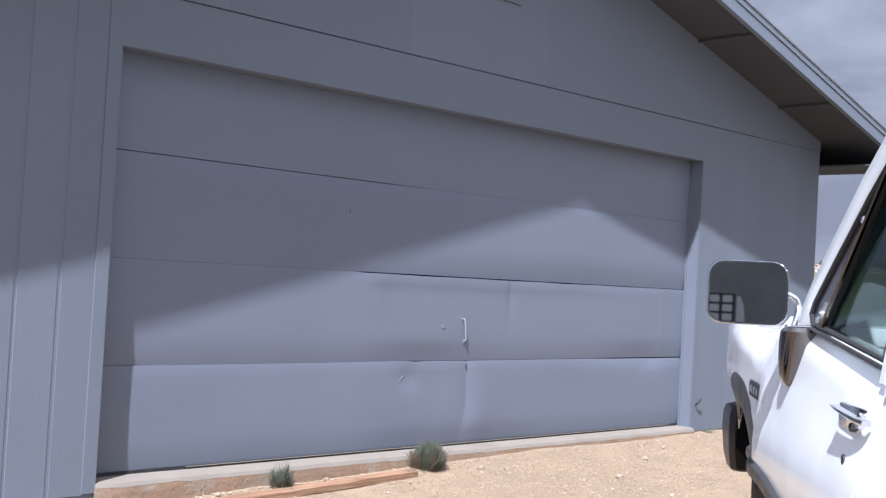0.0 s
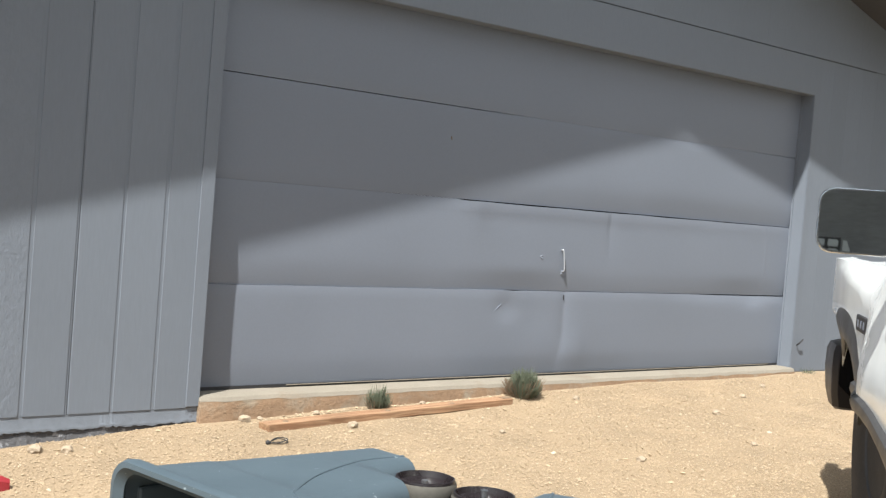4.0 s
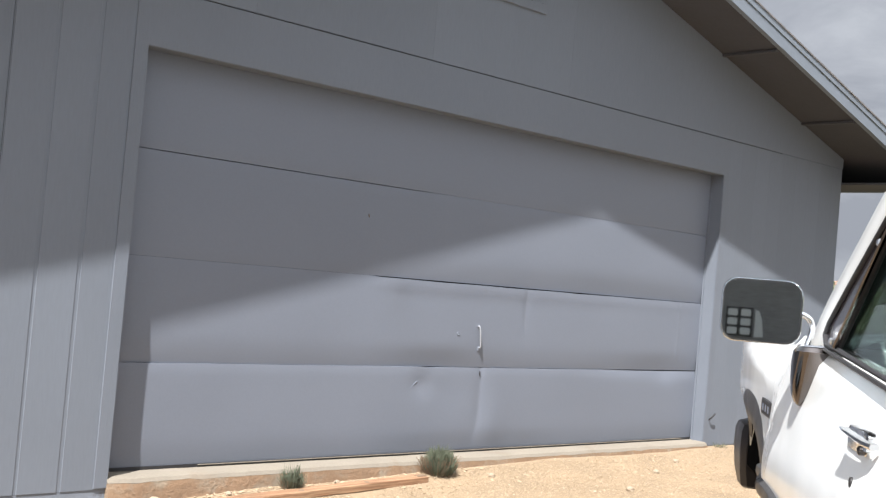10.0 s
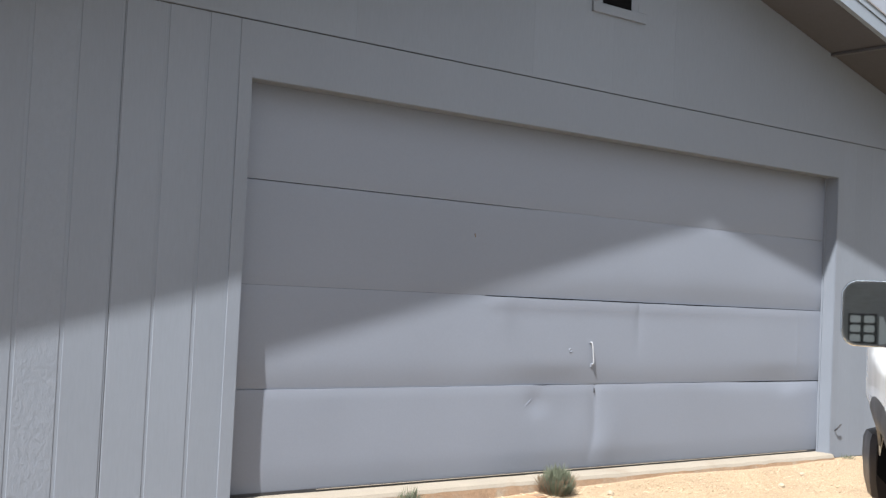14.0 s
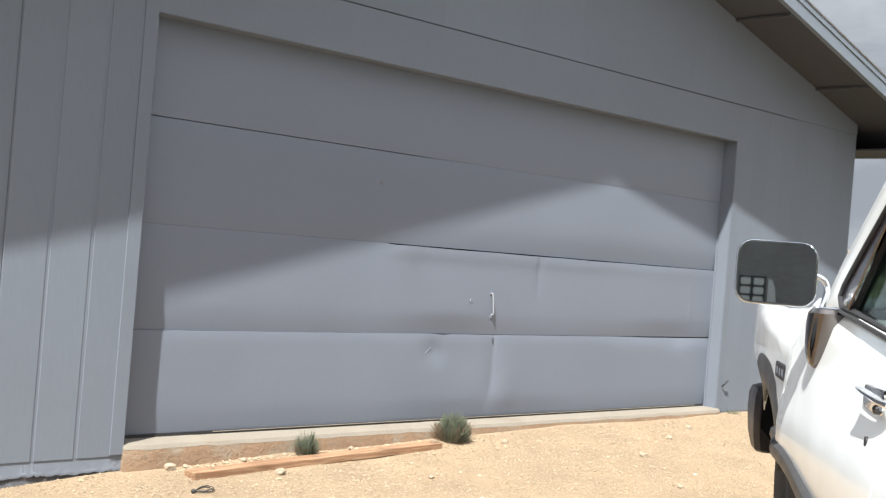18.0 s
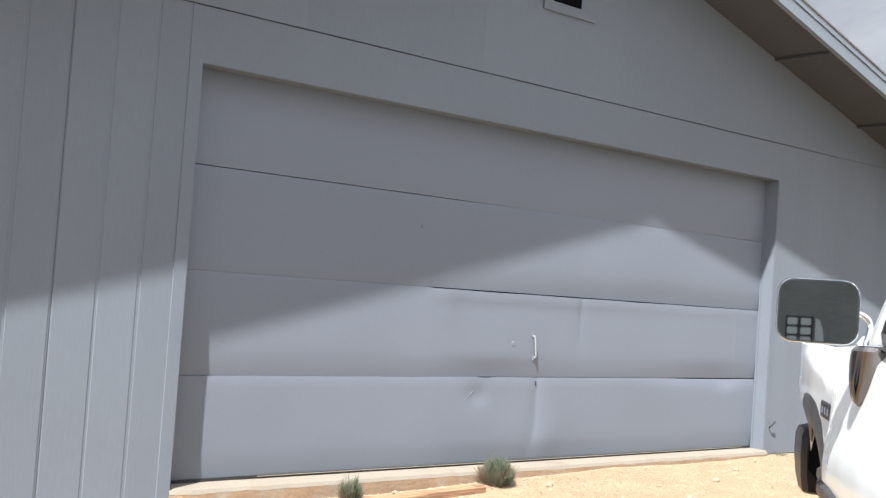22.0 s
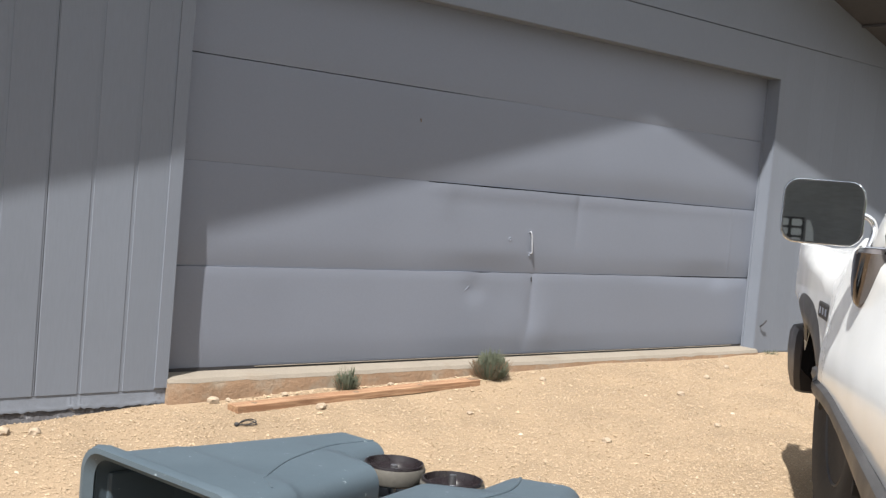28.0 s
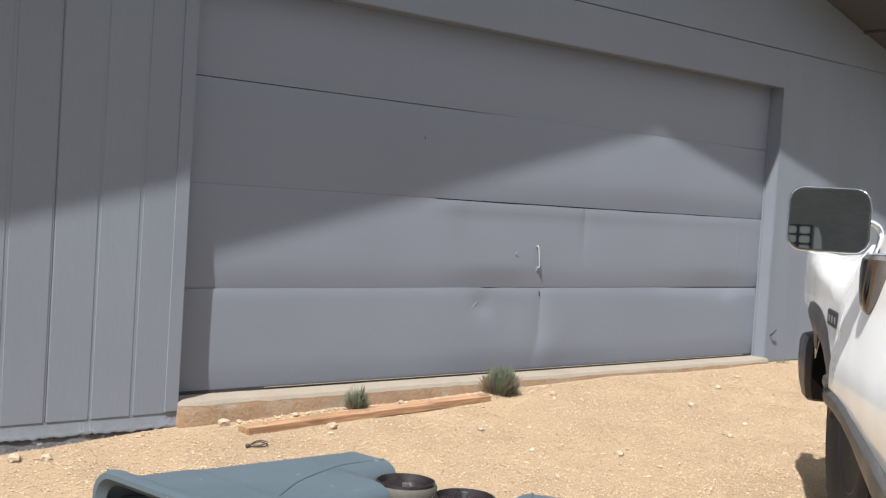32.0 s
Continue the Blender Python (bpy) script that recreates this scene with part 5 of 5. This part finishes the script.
def far_house(x, y, z, w, hh, turn, label):
    t = thing("house", pose(x, y, z, 0, 0, turn), label, "house", "houses on the far slope")
    part("wall", boxed(-w / 2, w / 2, -w / 3, w / 3, 0, hh), STUCCO, t)
    part("roof", loft(bmesh.new(), [[(sx * (w / 2 + 0.6), -w / 3 - 0.6, hh), (sx * (w / 2 + 0.6), 0, hh + w * 0.14), (sx * (w / 2 + 0.6), w / 3 + 0.6, hh)] for sx in (-1, 1)]), ROOFTILE, t)
    for k in (-1, 0, 1):
        win = part("window", boxed(k * w * 0.28 - 0.7, k * w * 0.28 + 0.7, -w / 3 - 0.06, -w / 3 - 0.005, hh * 0.35, hh * 0.75), RUBBER, t)
        part("sill", boxed(k * w * 0.28 - 0.8, k * w * 0.28 + 0.8, -w / 3 - 0.14, -w / 3 - 0.005, hh * 0.30, hh * 0.345), STUCCO, win)


# guessed house across the yard, added to fill the door mirror with dark wall
cottage = thing("dark_house", pose(-23.9, -21.2, -0.55, 0, 0, 142), "guessed dark timber house with a six-pane window, added for the door mirror", "house")
part("wall", boxed(-5.0, 5.0, 0.0, 7.0, -0.3, 7.6), DARKTIMBER, cottage)
part("roof", loft(bmesh.new(), [[(sx * 5.5, -0.6, 7.6), (sx * 5.5, 3.5, 9.6), (sx * 5.5, 7.6, 7.6)] for sx in (-1, 1)]), SHINGLE, cottage)
for wx in (WINDOW_X, WINDOW_X + 3.2):
    win = part("window", boxed(wx - 0.39, wx + 0.39, -0.03, -0.004, WINDOW_Z - 0.42, WINDOW_Z + 0.42), RUBBER, cottage, "dark window frame")
    for a in (-0.19, 0.19):
        for b in (-0.265, 0.0, 0.265):
            part("pane", loft(bmesh.new(), [[(wx + a + p, y, WINDOW_Z + b + q) for p, q in rounded(0.29, 0.20, 0.05, 3)] for y in (-0.04, -0.031)]), PANE_GLARE, win, "pane with reflected sky painted in pale")
    # made-up pale shape, added only for what the mirror reflects
    part("slanting_patch", prism(bmesh.new(), [(wx - 0.46, WINDOW_Z + 0.36), (wx - 0.56, WINDOW_Z + 0.34), (wx - 0.66, WINDOW_Z + 0.10), (wx - 0.72, WINDOW_Z - 0.40), (wx - 0.46, WINDOW_Z - 0.42)], -0.04, -0.004), PANE_GLARE, win, "made-up pale slanting patch for the mirror's reflection")

# a low hill beyond the corner of the garage
HX, HY = 250 * math.sin(radians(63)), 250 * math.cos(radians(63))


def hill(x, y):
    d = (x - HX) * math.sin(radians(63)) + (y - HY) * math.cos(radians(63))
    s = -(x - HX) * math.cos(radians(63)) + (y - HY) * math.sin(radians(63))
    return -1.2 + 5.6 * math.exp(-(d / 55) ** 2) * math.exp(-(s / 190) ** 2) + 1.0 * noise.noise((x * 0.02, y * 0.02, 0))


bm = bmesh.new()
rows = []
for j in range(25):
    d = -110 + 220 * j / 24
    rows.append([])
    for i in range(61):
        s = -330 + 660 * i / 60
        x = HX + d * math.sin(radians(63)) - s * math.cos(radians(63))
        y = HY + d * math.cos(radians(63)) + s * math.sin(radians(63))
        rows[-1].append((x, y, hill(x, y)))
loft(bm, rows, closed=False, cap=False)
HILLMAT = shader("dry_hillside", (0.12, 0.125, 0.06), 0.95, vary=0.35, scale=0.15, bump=0.3, bump_scale=1.5, second=(0.08, 0.095, 0.045), second_at=0.5, second_scale=0.06)
tagged(part("backdrop", bm, HILLMAT, smooth=True), "dry scrubby hillside in the distance", "hill", kind="structure")
rng = random.Random(5)
for k in range(34):
    d, s = rng.uniform(-60, 5), rng.uniform(-75, 75)
    x = HX + d * math.sin(radians(63)) - s * math.cos(radians(63))
    y = HY + d * math.cos(radians(63)) + s * math.sin(radians(63))
    far_tree(x, y, hill(x, y) - 0.2, rng.uniform(2.6, 5.0), 100 + k)
# a built-up ridge far behind it
RX, RY = 1400 * math.sin(radians(62.6)), 1400 * math.cos(radians(62.6))


def ridge(x, y):
    d = (x - RX) * math.sin(radians(62.6)) + (y - RY) * math.cos(radians(62.6))
    s = -(x - RX) * math.cos(radians(62.6)) + (y - RY) * math.sin(radians(62.6))
    return -8 + 42 * math.exp(-(d / 260) ** 2) * math.exp(-(s / 900) ** 2) + 4 * noise.noise((x * 0.006, y * 0.006, 5))


rows = []
for j in range(25):
    d = -500 + 1000 * j / 24
    rows.append([])
    for i in range(81):
        s = -1600 + 3200 * i / 80
        x = RX + d * math.sin(radians(62.6)) - s * math.cos(radians(62.6))
        y = RY + d * math.cos(radians(62.6)) + s * math.sin(radians(62.6))
        rows[-1].append((x, y, ridge(x, y)))
tagged(part("backdrop", loft(bmesh.new(), rows, closed=False, cap=False), HILLMAT, smooth=True), "green built-up ridge far away", "hill", kind="structure")
for k in range(60):
    d, s = rng.uniform(-160, 10), rng.uniform(-110, 110)
    x = RX + d * math.sin(radians(62.6)) - s * math.cos(radians(62.6))
    y = RY + d * math.cos(radians(62.6)) + s * math.sin(radians(62.6))
    if k % 3:
        far_tree(x, y, ridge(x, y) - 0.5, rng.uniform(6, 11), 200 + k)
    else:
        far_house(x, y, ridge(x, y) - 0.8, rng.uniform(9, 14), 3.6, rng.uniform(-40, 40) - 63, "pale stucco house with low roof on the far slope")

# ---- gravel ----


def gravel(name, count, xr, yr, size, material, seed, label, keep):
    r = np.random.RandomState(seed)
    vs, fs = [], []
    base = np.array([(1, 0, 0), (0, 1, 0), (-1, 0, 0), (0, -1, 0), (0, 0, 1), (0, 0, -1)], float)
    tri = [(0, 1, 4), (1, 2, 4), (2, 3, 4), (3, 0, 4), (1, 0, 5), (2, 1, 5), (3, 2, 5), (0, 3, 5)]
    made = 0
    while made < count:
        x, y = r.uniform(*xr), r.uniform(*yr)
        q = r.uniform()
        if not keep(x, y):
            continue
        s = size * (0.45 + 1.3 * q ** 4)
        a = r.uniform(0, 6.283)
        c, d = math.cos(a), math.sin(a)
        p = base * r.uniform(0.6, 1.25, (6, 3)) * s * np.array((1, r.uniform(0.6, 1.0), r.uniform(0.25, 0.5)))
        p += r.uniform(-0.25, 0.25, (6, 3)) * s
        z = ground_height(x, y) + 0.08 * s + 0.0022
        n0 = len(vs)
        vs += [(x + c * u - d * v, y + d * u + c * v, z + w) for u, v, w in p]
        fs += [(n0 + i, n0 + j, n0 + k) for i, j, k in tri]
        made += 1
    me = bpy.data.meshes.new(name)
    me.from_pydata(vs, [], fs)
    me.materials.append(material)
    return tagged(new(name, me), label, "gravel", kind="stuff")


def stone_mix(name, dark, light):
    """Stones whose shade changes from one to the next."""
    m = shader(name, light, 0.92, vary=0.18, scale=30, bump=0.25, bump_scale=220, distance=0.002)
    n, l = m.node_tree.nodes, m.node_tree.links
    geo = n.new("ShaderNodeNewGeometry")
    mix = [q for q in n if q.bl_idname == "ShaderNodeMix"][0]
    ramp = n.new("ShaderNodeValToRGB")
    ramp.color_ramp.elements[0].color, ramp.color_ramp.elements[1].color = (*dark, 1), (*light, 1)
    ramp.color_ramp.elements.new(0.25).color = tuple(0.78 * a for a in light) + (1,)
    ramp.color_ramp.elements.new(0.7).color = tuple(0.88 * a for a in light) + (1,)
    ramp.color_ramp.elements[-1].position = 0.93
    ramp.color_ramp.elements.new(0.97).color = (0.50, 0.43, 0.34, 1)
    l.new(geo.outputs["Random Per Island"], ramp.inputs["Fac"])
    l.new(ramp.outputs["Color"], mix.inputs[6])
    return m


MIXED = stone_mix("mixed_gravel", (0.205, 0.148, 0.095), (0.392, 0.295, 0.193))
front = lambda x, y: y < 0.012 - 0.06 * (x > -0.02) and not (y > -0.075 and 0 < x < 4.9)
view = lambda x, y: front(x, y) and x > -2.0 and (x + 2.6) > 0.15 * (y + 4.9)
gravel("gravel", 185000, (-2.0, 5.6), (-2.4, 0.012), 0.0046, MIXED, 11, "loose angular tan and white gravel chips", view)
gravel("gravel", 50000, (-1.8, 3.0), (-3.6, -1.6), 0.0046, MIXED, 12, "loose angular tan and white gravel chips", view)
gravel("gravel", 16000, (-4.2, 5.0), (-6.4, -3.0), 0.010, MIXED, 15, "loose angular tan and white gravel chips", lambda x, y: True)
gravel("coarse_gravel", 900, (-2.0, 5.6), (-2.6, -0.06), 0.012, MIXED, 13, "scattered coarser tan stones", view)
gravel("edge_gravel", 1100, (0.3, 2.3), (-0.17, -0.05), 0.0078, MIXED, 14, "loose gravel gathered between plank and slab", lambda x, y: True)
